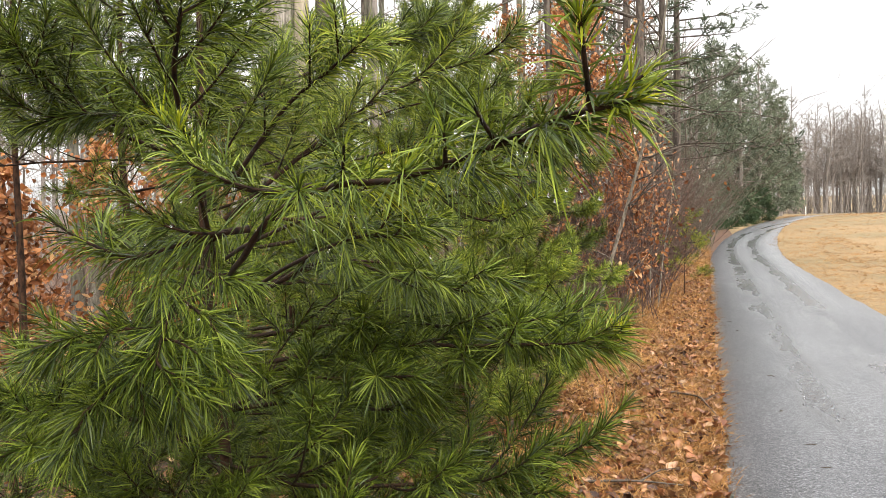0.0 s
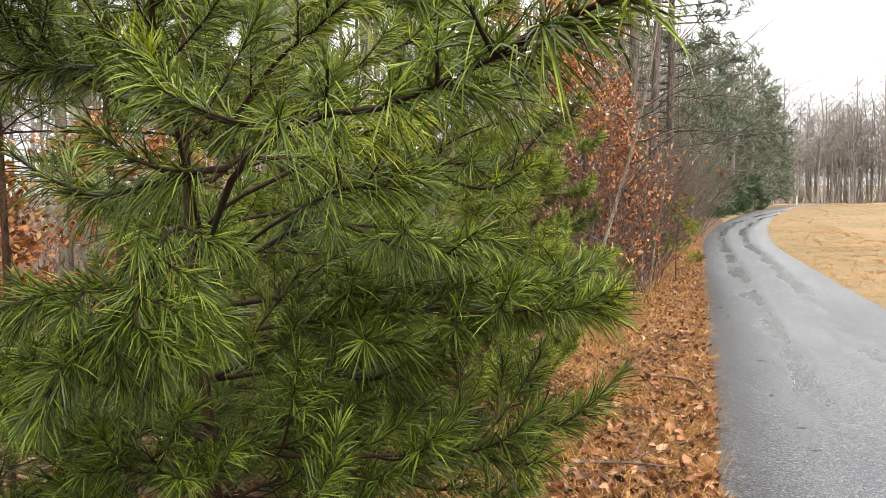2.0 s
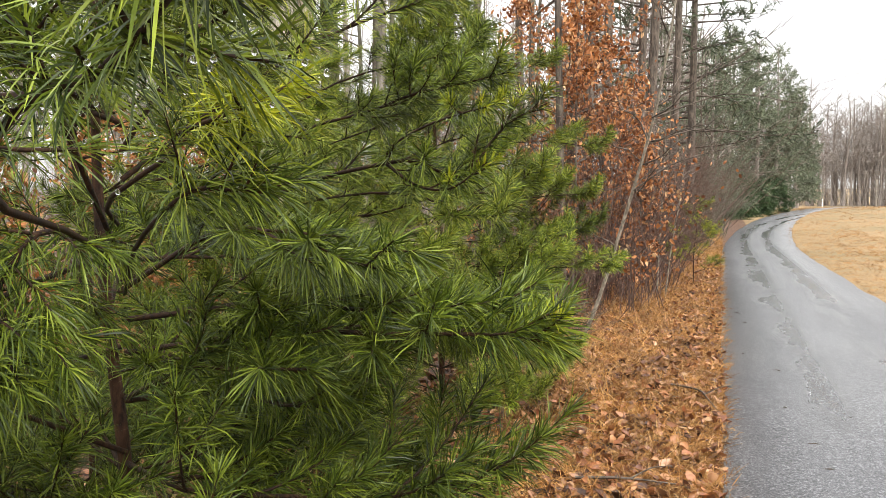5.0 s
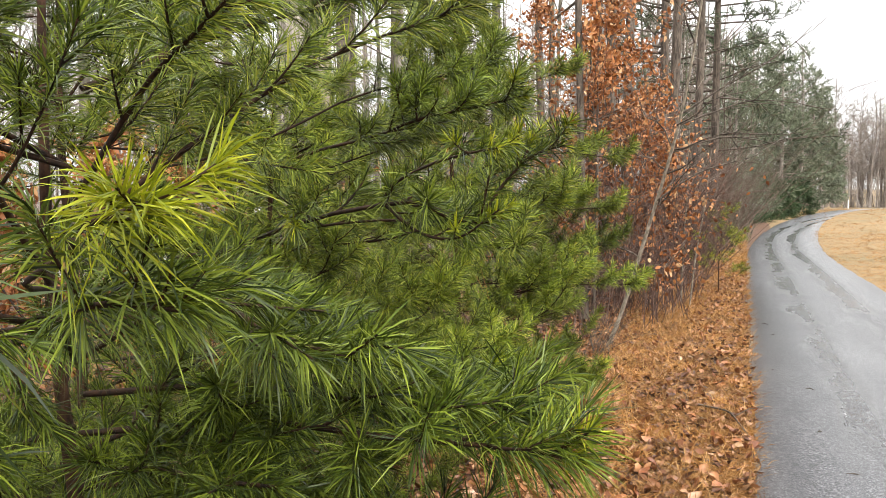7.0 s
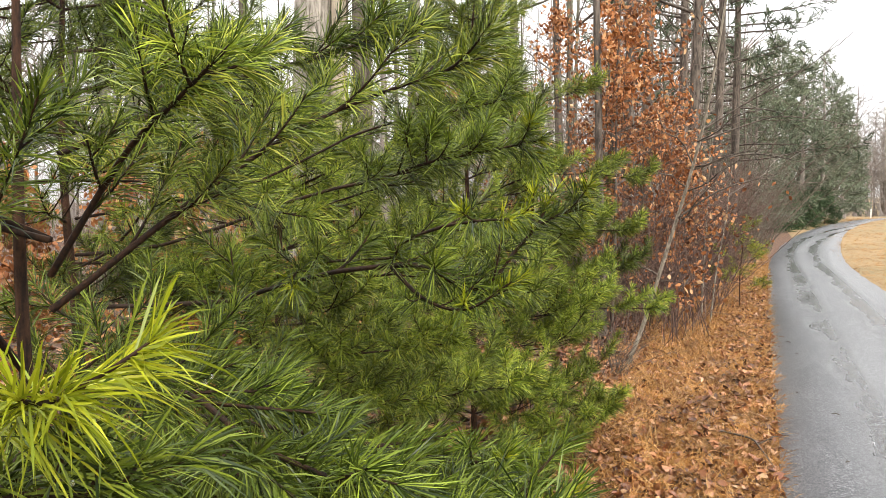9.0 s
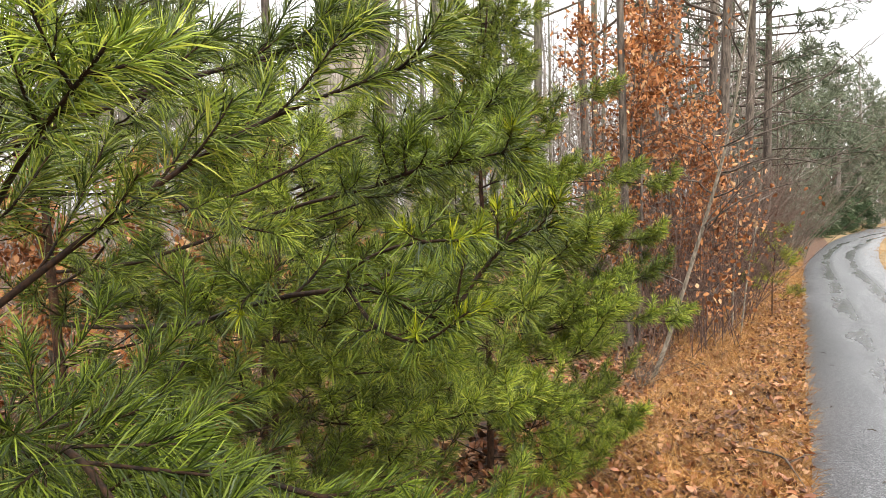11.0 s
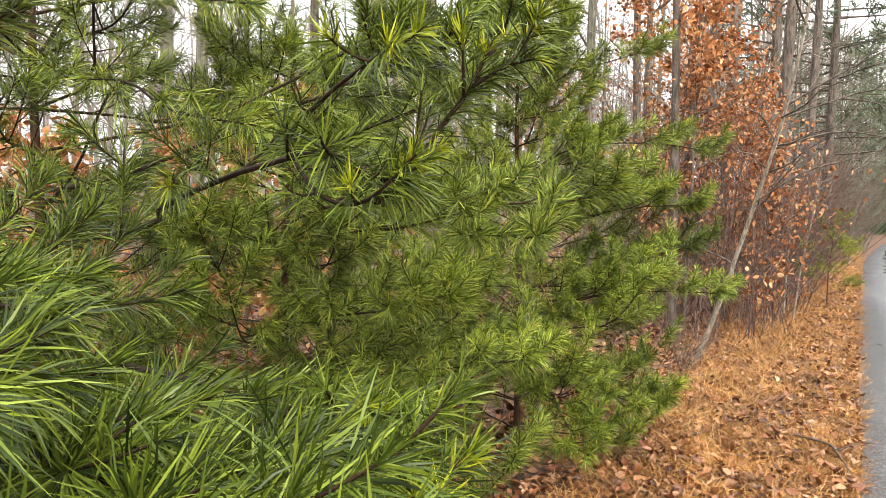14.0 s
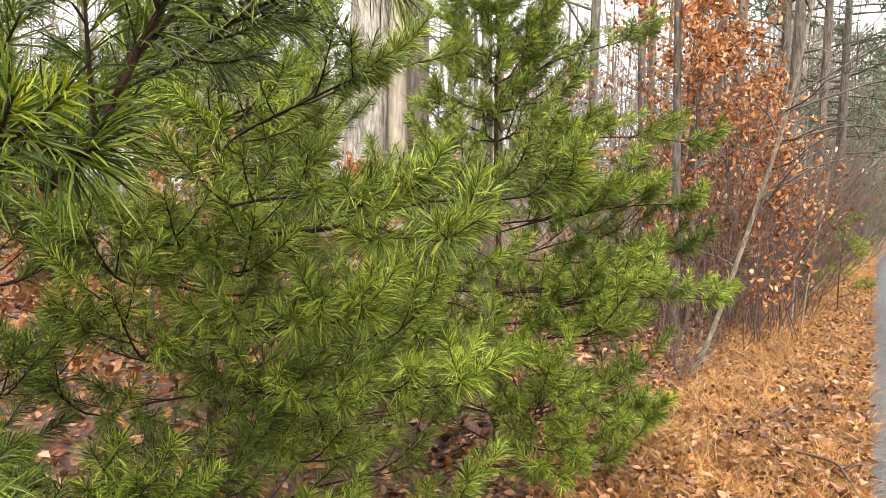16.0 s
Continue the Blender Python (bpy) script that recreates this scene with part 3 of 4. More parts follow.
pine((-2.1, 2.87, 0.0), (-2.05, 2.8, 2.7), "young pine with reddish bare lower trunk and open crown", 23, [
    dict(p=[(-2.1, 2.86, 1.33), (-1.6, 2.6, 1.38), (-1.1, 2.4, 1.44), (-0.983, 2.300, 1.466), (-0.796, 2.250, 1.517), (-0.596, 2.184, 1.547), (-0.501, 2.139, 1.548), (-0.461, 2.140, 1.525), (-0.406, 2.150, 1.514)], spread=0.12, count=9, start=0.55, r0=0.007, sub=0, tuft=0.08, width=0.0018),
    dict(p=[(-0.596, 2.184, 1.547), (-0.574, 2.160, 1.580), (-0.473, 2.100, 1.614), (-0.376, 2.030, 1.627), (-0.309, 1.970, 1.630)], spread=0.08, count=5, r0=0.004, tip=True, sub=0, tuft=0.17, density=700, nlen=0.052, width=0.0016),
    dict(p=[(-0.440, 2.140, 1.489), (-0.406, 2.150, 1.514), (-0.360, 2.150, 1.574), (-0.323, 2.150, 1.618), (-0.300, 2.150, 1.665)], spread=0.09, count=5, r0=0.005, tip=True, sub=0, tuft=0.17, density=700, nlen=0.052, width=0.0016),
    dict(p=[(-0.323, 2.150, 1.618), (-0.284, 2.150, 1.637), (-0.250, 2.153, 1.645)], spread=0.06, count=3, r0=0.003, tip=True, sub=0, tuft=0.14, density=1000, nlen=0.05, width=0.0016),
    dict(p=[(-0.593, 2.180, 1.544), (-0.503, 2.120, 1.498), (-0.413, 2.080, 1.490), (-0.331, 2.050, 1.538)], spread=0.1, count=5, r0=0.004, tip=True, sub=0, tuft=0.15, density=700, nlen=0.052, width=0.0016),
    dict(p=[(-0.796, 2.250, 1.517), (-0.796, 2.200, 1.532), (-0.776, 2.140, 1.510)], spread=0.07, count=5, r0=0.0035, tip=True, sub=0, tuft=0.1, density=1000, nlen=0.062, width=0.0016),
    dict(p=[(-2.08, 2.84, 1.5), (-1.6, 2.75, 1.55), (-1.144, 2.750, 1.682), (-0.859, 2.680, 1.726), (-0.726, 2.636, 1.758), (-0.568, 2.620, 1.779), (-0.432, 2.600, 1.800)], spread=0.2, count=13, start=0.4, r0=0.006, tip=True, sub=1, tuft=0.18),
    dict(p=[(-0.726, 2.636, 1.758), (-0.723, 2.620, 1.793), (-0.706, 2.600, 1.827)], spread=0.08, count=5, r0=0.003, sub=0, tuft=0.16),
    dict(p=[(-2.08, 2.84, 1.62), (-1.5, 2.95, 1.72), (-1.142, 3.050, 1.882), (-0.896, 3.030, 1.921), (-0.788, 3.020, 1.933), (-0.626, 3.026, 1.960)], spread=0.18, count=11, start=0.4, r0=0.005, sub=1),
    dict(p=[(-2.1, 2.87, 1.0), (-1.4, 2.45, 1.15), (-0.663, 2.060, 1.270), (-0.526, 2.030, 1.273), (-0.395, 2.000, 1.277), (-0.304, 1.980, 1.297)], spread=0.15, count=13, r0=0.006, up=0.12, start=0.5, tip=True, sub=0, tuft=0.26, nlen=0.06, density=1200, width=0.0016),
    dict(p=[(-2.1, 2.87, 0.9), (-1.4, 2.35, 1.02), (-0.481, 1.950, 1.245), (-0.380, 1.930, 1.249), (-0.299, 1.920, 1.242), (-0.203, 1.900, 1.264)], spread=0.16, count=13, r0=0.006, up=0.15, start=0.45, tip=True, sub=0, tuft=0.26, nlen=0.06, density=1200, width=0.0016),
    dict(p=[(-2.08, 2.83, 1.75), (-1.75, 2.75, 1.8), (-1.596, 2.650, 1.981), (-1.294, 2.600, 1.929), (-0.999, 2.550, 1.872)], spread=0.22, count=11, r0=0.005, mat="needle_mid"),
    dict(p=[(-2.08, 2.83, 1.45), (-1.75, 2.7, 1.55), (-1.401, 2.550, 1.738), (-1.175, 2.500, 1.666), (-0.901, 2.450, 1.623)], spread=0.2, count=11, r0=0.005, up=-0.05, mat="needle_mid"),
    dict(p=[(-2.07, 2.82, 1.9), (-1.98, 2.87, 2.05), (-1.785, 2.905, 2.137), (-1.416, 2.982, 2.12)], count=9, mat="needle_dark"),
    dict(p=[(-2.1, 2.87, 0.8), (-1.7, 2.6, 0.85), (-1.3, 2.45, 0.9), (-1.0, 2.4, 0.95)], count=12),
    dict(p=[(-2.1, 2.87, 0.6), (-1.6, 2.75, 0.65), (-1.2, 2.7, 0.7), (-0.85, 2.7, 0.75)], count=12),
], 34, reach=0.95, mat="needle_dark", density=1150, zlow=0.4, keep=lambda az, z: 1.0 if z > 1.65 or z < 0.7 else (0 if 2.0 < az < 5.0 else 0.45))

pine((-1.95, 3.75, 0.0), (-1.85, 3.7, 2.05), "bushy young pine with soft green needles", 31, [
    dict(p=[(-1.9, 3.72, 1.34), (-1.416, 3.513, 1.398), (-1.205, 3.515, 1.423), (-0.954, 3.544, 1.496), (-0.755, 3.653, 1.509), (-0.587, 3.748, 1.56)], spread=0.3, count=14, width=0.002, density=1400, sub=2, tip=True),
    dict(p=[(-1.9, 3.72, 1.4), (-1.317, 3.232, 1.478), (-0.923, 3.101, 1.497), (-0.722, 3.033, 1.431), (-0.577, 3.053, 1.445)], spread=0.28, count=13, width=0.002, density=1400, sub=2),
    dict(p=[(-1.9, 3.72, 1.7), (-1.62, 3.658, 1.8), (-1.32, 3.821, 1.9), (-1.039, 3.973, 1.98)], spread=0.2, count=8, width=0.002, density=1200, sub=1, tip=True),
    dict(p=[(-1.93, 3.74, 1.1), (-1.5, 3.4, 1.12), (-1.15, 3.25, 1.18), (-0.85, 3.2, 1.24)], count=12, width=0.002, density=1400, sub=2),
    dict(p=[(-1.93, 3.74, 0.9), (-1.5, 3.5, 0.92), (-1.1, 3.45, 0.98), (-0.75, 3.5, 1.05)], count=12, width=0.002, density=1400, sub=2),
    dict(p=[(-1.93, 3.74, 1.6), (-1.5, 3.4, 1.66), (-1.15, 3.3, 1.74), (-0.9, 3.3, 1.82)], count=11, width=0.002, density=1400, sub=2),
], 50, reach=1.05, spread=0.36, density=1200, width=0.0021, mat="needle_mid", keep=lambda az, z: 0 if 2.2 < az < 4.2 and z < 1.7 else (1.0 if z < 1.5 else 0.55))

pine((-1.8, 5.88, 0.0), (-1.82, 5.9, 3.1), "slim young pine with spreading limbs by the beeches", 47, [
    dict(p=[(-1.8, 5.88, 0.9), (-1.453, 5.847, 0.947), (-1.116, 5.914, 1.014), (-0.58, 6.082, 1.03)], count=17, width=0.0026, nlen=0.075, density=1100, sub=2, spread=0.36),
    dict(p=[(-1.8, 5.88, 1.9), (-1.647, 5.92, 2.268), (-1.331, 6.092, 2.414), (-1.045, 6.246, 2.507)], count=10, width=0.0026, nlen=0.075, density=1100, sub=2),
    dict(p=[(-1.8, 5.88, 1.4), (-1.466, 5.864, 1.442), (-1.123, 6.047, 1.515), (-0.779, 6.227, 1.54)], count=16, width=0.0026, nlen=0.075, density=1100, sub=2, spread=0.36),
    dict(p=[(-1.8, 5.88, 0.65), (-1.347, 5.547, 0.588), (-1.026, 5.483, 0.47), (-0.755, 5.515, 0.502)], count=16, width=0.0026, nlen=0.075, density=1100, sub=2),
    dict(p=[(-1.8, 5.88, 1.7), (-1.509, 5.974, 1.872), (-1.094, 6.193, 1.911), (-0.758, 6.479, 1.87)], count=16, width=0.0026, nlen=0.075, density=1100, sub=2, spread=0.36),
    dict(p=[(-1.8, 5.88, 1.2), (-1.428, 5.985, 1.187), (-1.133, 6.253, 1.219), (-0.844, 6.632, 1.26)], count=16, width=0.0026, nlen=0.075, density=1100, sub=2, spread=0.36, mat="needle_dark"),
    dict(p=[(-1.8, 5.88, 0.7), (-1.427, 5.388, 0.479), (-1.211, 5.154, 0.36), (-1.118, 4.972, 0.3)], count=15, width=0.0026, nlen=0.075, density=1100, sub=2),
    dict(p=[(-1.8, 5.88, 0.75), (-1.6, 5.4, 0.7), (-1.5, 5.1, 0.7), (-1.4, 4.8, 0.75)], count=15, width=0.0026, nlen=0.075, density=1100, sub=2),
], 70, reach=1.1, spread=0.4, mat="needle_mid", density=1050, width=0.0027, nlen=0.075, keep=lambda az, z: 1.0 if z < 1.5 else (0.6 if z < 2.1 else 0.35))

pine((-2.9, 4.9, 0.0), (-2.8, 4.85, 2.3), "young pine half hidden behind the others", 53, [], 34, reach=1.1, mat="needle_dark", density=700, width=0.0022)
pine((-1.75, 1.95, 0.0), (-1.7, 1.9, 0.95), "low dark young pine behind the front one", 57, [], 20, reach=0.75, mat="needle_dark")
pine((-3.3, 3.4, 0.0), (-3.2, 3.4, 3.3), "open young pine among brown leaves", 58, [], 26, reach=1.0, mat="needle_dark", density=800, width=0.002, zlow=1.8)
pine((-0.35, 15.3, 0.0), (-0.3, 15.2, 1.5), "small sparse pine seedling at the path edge", 59, [], 9, r=0.012, reach=0.6, mat="needle", density=400, width=0.004, nlen=0.1)


# ---- woods ----
def bare_tree(name, label, base, height, r, seed, mat, lean=(0, 0), crown=0.4, boughs=14, twigs=5, blen=0.28, sides=8, category="tree", group="bare trees of the wood", rise_up=0.6, split=True, coarse=1.0):
    """A tall trunk, limbs and twigs, each its own tapering tube."""
    rng = np.random.default_rng(seed)
    tree = thing(name, label, category, (base[0], base[1], float(rise(*base[:2])) - 0.05), group)
    line = spline([(0, 0, 0), (lean[0] * 0.3 + rng.normal(0, r), lean[1] * 0.3 + rng.normal(0, r), height * 0.35), (lean[0] * 0.65 + rng.normal(0, 2 * r), lean[1] * 0.65, height * 0.7), (lean[0], lean[1], height)], 22)
    rad = np.linspace(r, r * 0.15, 22)
    rad[:2] *= np.array([1.35, 1.1])
    v, q = tubes([(line, rad)], sides)
    child("trunk", raw_mesh("trunk", v, None, q, True), M[mat], tree)
    wood = []
    for k in range(boughs):
        f = crown + (1 - crown) * (k + rng.random()) / boughs
        i = min(int(f * 21), 20)
        az = rng.uniform(0, 2 * np.pi)
        L = height * blen * (1.25 - f) * rng.uniform(0.5, 1.2)
        d = np.array([np.cos(az), np.sin(az), rise_up * rng.uniform(0.4, 1.3)])
        s = np.linspace(0, 1, 7)[:, None]
        b = line[i] + d * L * s + np.cumsum(rng.normal(0, 0.04 * L, (7, 3)), 0) * s
        wood.append((b, np.linspace(rad[i] * 0.45, rad[i] * 0.1, 7)))
        for j in range(twigs):
            g = rng.uniform(0.25, 1)
            p = b[min(int(g * 6), 5)]
            e = unit(d / np.linalg.norm(d) + rng.normal(0, 0.7, 3))
            l2 = L * rng.uniform(0.2, 0.5)
            tw = p + e * l2 * s[::2] + np.cumsum(rng.normal(0, 0.05 * l2, (4, 3)), 0) * s[::2]
            wood.append((tw, coarse * np.linspace(rad[i] * 0.16, rad[i] * 0.05, 4)))
    for k in range(boughs if split else 0):
        v, q = tubes(wood[k * (twigs + 1):(k + 1) * (twigs + 1)], 4)
        child("bough", raw_mesh("bough", v, None, q, True), M[mat], tree)
    if not split:
        v, q = tubes(wood, 4)
        tagged(child("crown", raw_mesh("crown", v, None, q, True), M[mat], tree), kind="stuff")
    return tree


bare_tree("oak_tree", "stout oak trunk with pale grey furrowed bark", (-5.9, 10.2), 19, 0.33, 71, "oak_bark", boughs=10)
bare_tree("dead_tree", "barkless pale dead trunk beside the oak", (-5.35, 10.4), 14, 0.15, 72, "bark_pale", boughs=4)
bare_tree("maple_tree", "straight dark-barked trunk beside the oak", (-4.85, 10.0), 17, 0.155, 73, "bark_dark", boughs=10)
W = random.Random(7)
# trunks that stand clear of one another along the edge of the wood
for k, (x, y, r, mat) in enumerate([(-4.0, 17.6, 0.13, "bark_dark"), (-5.0, 17.2, 0.11, "bark_moss"), (-5.6, 18.5, 0.14, "bark_moss"), (-1.95, 11.2, 0.07, "bark_dark"), (-2.3, 13.2, 0.1, "bark_dark"),
                                    (-1.9, 14.6, 0.13, "bark_dark"), (-2.6, 16.8, 0.16, "bark_dark"), (-1.6, 19.0, 0.17, "bark_dark"), (-1.2, 21.5, 0.15, "bark_dark"), (-3.3, 15.0, 0.09, "bark_moss"),
                                    (-6.6, 16.0, 0.1, "bark_moss"), (-7.3, 13.8, 0.13, "bark_moss"), (-8.6, 12.5, 0.12, "bark_dark"), (-9.4, 10.4, 0.14, "bark_moss"), (-8.0, 8.6, 0.1, "bark_moss")]):
    bare_tree("forest_tree", "tall straight %s trunk at the edge of the wood" % ("greyish-green" if mat == "bark_moss" else "dark brown"), (x, y), 17 + 4 * W.random(), r * 0.8, 100 + k, mat, (W.uniform(-0.8, 0.8), W.uniform(-0.6, 0.6)), crown=0.3, boughs=13)
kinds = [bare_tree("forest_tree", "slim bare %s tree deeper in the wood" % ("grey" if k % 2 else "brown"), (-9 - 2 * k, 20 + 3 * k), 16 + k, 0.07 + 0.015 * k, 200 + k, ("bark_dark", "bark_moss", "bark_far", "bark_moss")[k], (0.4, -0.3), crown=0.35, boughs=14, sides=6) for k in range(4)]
n_placed = 0
while n_placed < 95:
    y = W.uniform(5, 72)
    x = W.uniform(-34, -2.4 + max(0, (y - 34)) * 0.05)
    if math.hypot(x + 5.5, y - 10) < 2.2 or (x > -7 and y < 9) or math.hypot(x, y) < 7:
        continue
    s = W.uniform(0.55, 1.15)
    o = copy_thing(kinds[n_placed % 4], pose(x, y, float(rise(x, y)) - 0.05, W.uniform(-3, 3), W.uniform(-3, 3), W.uniform(0, 360)))
    o.scale = (s, s, s)
    n_placed += 1


def tuft_tree(name, label, base, height, r, seed, mat, wood, crown=0.2, boughs=40, blen=0.22, sprays=26, size=0.35, droop=-0.1, category="conifer", group="", sides=7):
    """A conifer: trunk, boughs, and sprays of flat needles along each bough."""
    rng = np.random.default_rng(seed)
    tree = thing(name, label, category, (base[0], base[1], float(rise(*base[:2])) - 0.05), group)
    line = spline([(0, 0, 0), (rng.normal(0, r), rng.normal(0, r), height * 0.5), (0, 0, height)], 16)
    v, q = tubes([(line, np.linspace(r, r * 0.12, 16))], sides)
    child("trunk", raw_mesh("trunk", v, None, q, True), M[wood], tree)
    ws, P, D = [], [], []
    for k in range(boughs):
        f = crown + (1 - crown) * (k + rng.random()) / boughs
        az = rng.uniform(0, 2 * np.pi)
        L = height * blen * (1.12 - f) ** 0.8 * rng.uniform(0.55, 1.15)
        d = np.array([np.cos(az), np.sin(az), droop + 0.35 * f])
        s = np.linspace(0, 1, 6)[:, None]
        b = np.array([0, 0, f * height]) + d * L * s + np.cumsum(rng.normal(0, 0.03 * L, (6, 3)), 0) * s
        ws.append((b, np.linspace(r * 0.22, r * 0.04, 6)))
        n = max(4, int(sprays * L / (height * blen)))
        u = 0.2 + 0.8 * rng.random(n) ** 0.7
        p = np.stack([np.interp(u, s[:, 0], b[:, a]) for a in range(3)], -1)
        e = unit(d * 0.6 + rng.normal(0, 0.55, (n, 3)) + [0, 0, 0.1])
        for a, c in zip(p, e):
            l = size * rng.uniform(0.6, 1.2)
            ws.append((np.stack([a, a + c * l]), np.array([r * 0.04, r * 0.02])))
            m = 11
            P.append(a + c * l * np.linspace(0.15, 1, m)[:, None])
            D.append(unit(c + rng.normal(0, 0.55, (m, 3))))
    v, q = tubes(ws, 3)
    tagged(child("bough_mass", raw_mesh("bough_mass", v, None, q), M[wood], tree), kind="stuff")
    P, D = np.vstack(P), np.vstack(D)
    n = len(P)
    v, tr, q = needle_arrays(P, D, rng.uniform(0.5, 1, n) * size * 0.8, rng.uniform(0.7, 1.3, n) * size * 0.075, rng.normal(-0.02, 0.04, n), rng, False)
    tagged(child("foliage", raw_mesh("foliage", v, tr, q), M[mat], tree), kind="stuff")
    return tree


# old pine with a thin flat crown over the edge of the wood
tuft_tree("old_pine", "tall thin-crowned pine leaning over the path edge", (-0.9, 27.0), 15, 0.17, 301, "crown_pine", "bark_dark", crown=0.22, boughs=64, blen=0.28, sprays=24, size=0.34, droop=-0.05)
tuft_tree("old_pine", "tall thin-crowned pine behind the beeches", (-2.2, 24.5), 16, 0.18, 302, "crown_pine", "bark_dark", crown=0.35, boughs=56, blen=0.25, sprays=20, size=0.34, droop=-0.05)
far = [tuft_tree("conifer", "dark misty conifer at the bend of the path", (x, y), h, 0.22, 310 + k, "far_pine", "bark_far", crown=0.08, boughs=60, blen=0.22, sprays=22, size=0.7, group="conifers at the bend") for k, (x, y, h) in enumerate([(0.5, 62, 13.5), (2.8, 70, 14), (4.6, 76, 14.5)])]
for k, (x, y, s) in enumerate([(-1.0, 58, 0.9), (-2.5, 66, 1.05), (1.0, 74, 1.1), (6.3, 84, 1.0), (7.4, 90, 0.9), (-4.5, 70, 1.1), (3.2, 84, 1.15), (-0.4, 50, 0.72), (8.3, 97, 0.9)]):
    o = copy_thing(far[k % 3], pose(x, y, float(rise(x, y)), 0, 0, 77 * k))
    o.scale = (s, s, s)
low = [tuft_tree("evergreen_bush", "low dark green evergreen at the wood's foot", (x, y), h, 0.05, 330 + k, "cedar", "bark_dark", crown=0.02, boughs=46, blen=0.42, sprays=18, size=0.4, group="evergreens at the bend") for k, (x, y, h) in enumerate([(1.4, 56, 2.9), (2.6, 60, 2.5)])]
for k, (x, y, s) in enumerate([(0.4, 52, 0.9), (3.4, 64, 1.0), (4.4, 67, 0.9), (1.0, 60, 1.2)]):
    o = copy_thing(low[k % 2], pose(x, y, float(rise(x, y)), 0, 0, 99 * k))
    o.scale = (s, s, s)

for k in range(16):
    y = W.uniform(28, 56)
    o = copy_thing(kinds[k % 4], pose(W.uniform(-4.5, -0.6 + max(0, y - 36) * 0.06), y, float(rise(0, y)) - 0.05, W.uniform(-4, 4), W.uniform(-4, 4), W.uniform(0, 360)))
    s = W.uniform(0.45, 0.75)
    o.scale = (s, s, s)

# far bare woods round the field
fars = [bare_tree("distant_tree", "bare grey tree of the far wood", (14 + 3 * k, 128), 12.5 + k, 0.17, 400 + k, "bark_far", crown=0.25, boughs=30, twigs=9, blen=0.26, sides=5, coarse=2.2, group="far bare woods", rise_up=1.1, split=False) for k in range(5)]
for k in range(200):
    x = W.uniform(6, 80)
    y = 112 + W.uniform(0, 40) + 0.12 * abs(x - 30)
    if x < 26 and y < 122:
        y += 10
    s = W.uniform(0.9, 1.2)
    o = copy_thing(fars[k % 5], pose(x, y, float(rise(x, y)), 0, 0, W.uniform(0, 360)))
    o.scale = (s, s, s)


def brush(name, label, n, seed, area, h, r, mat):
    """A thicket of thin leaning stems and twigs too fine to tell apart."""
    rng = np.random.default_rng(seed)
    c = scatter(n, rng, *area)
    wood = []
    for p in c:
        hh = h * rng.uniform(0.4, 1.15)
        d = np.array([rng.normal(0, 0.42), rng.normal(0, 0.42), 1])
        s = np.linspace(0, 1, 5)[:, None]
        st = p + d * hh * s + np.cumsum(rng.normal(0, 0.03 * hh, (5, 3)), 0) * s
        wood.append((st, np.linspace(r, r * 0.3, 5)))
        for j in range(5):
            e = unit(rng.normal(0, 1, 3) * [1, 1, 0.5] + [0, 0, 0.5])
            l = hh * rng.uniform(0.15, 0.35)
            a = st[rng.integers(1, 5)]
            wood.append((np.stack([a, a + e * l * 0.5 + rng.normal(0, 0.04 * l, 3), a + e * l]), np.array([r * 0.5, r * 0.35, r * 0.2])))
    v, q = tubes(wood, 3)
    ob = new(name, raw_mesh(name, v, None, q))
    ob.data.materials.append(M[mat])
    tagged(ob, label, "undergrowth", kind="stuff")


def scatter(n, rng, x0, x1, y0, y1, power=1.0):
    x = rng.uniform(x0, x1, n)
    y = y0 + (y1 - y0) * rng.random(n) ** power
    return np.stack([x, y, rise(x, y)], -1)


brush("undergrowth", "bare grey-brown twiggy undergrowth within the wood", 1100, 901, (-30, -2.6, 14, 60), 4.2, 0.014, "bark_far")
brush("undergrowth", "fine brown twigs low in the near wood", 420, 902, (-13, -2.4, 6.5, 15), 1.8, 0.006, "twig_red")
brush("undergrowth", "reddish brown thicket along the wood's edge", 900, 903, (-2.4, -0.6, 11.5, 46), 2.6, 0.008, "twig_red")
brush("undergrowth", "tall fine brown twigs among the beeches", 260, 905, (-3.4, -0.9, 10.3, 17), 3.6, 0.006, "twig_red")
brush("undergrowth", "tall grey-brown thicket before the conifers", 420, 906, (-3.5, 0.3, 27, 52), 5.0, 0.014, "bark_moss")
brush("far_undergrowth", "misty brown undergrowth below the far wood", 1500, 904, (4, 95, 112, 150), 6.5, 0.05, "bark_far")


# deep wood behind the trunks, its mist only a paler bark colour
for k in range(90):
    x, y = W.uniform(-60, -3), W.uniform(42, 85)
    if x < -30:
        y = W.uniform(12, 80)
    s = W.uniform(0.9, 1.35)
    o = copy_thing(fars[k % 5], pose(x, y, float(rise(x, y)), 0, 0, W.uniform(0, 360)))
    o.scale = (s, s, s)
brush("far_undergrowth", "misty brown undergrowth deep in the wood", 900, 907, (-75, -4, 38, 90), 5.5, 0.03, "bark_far")


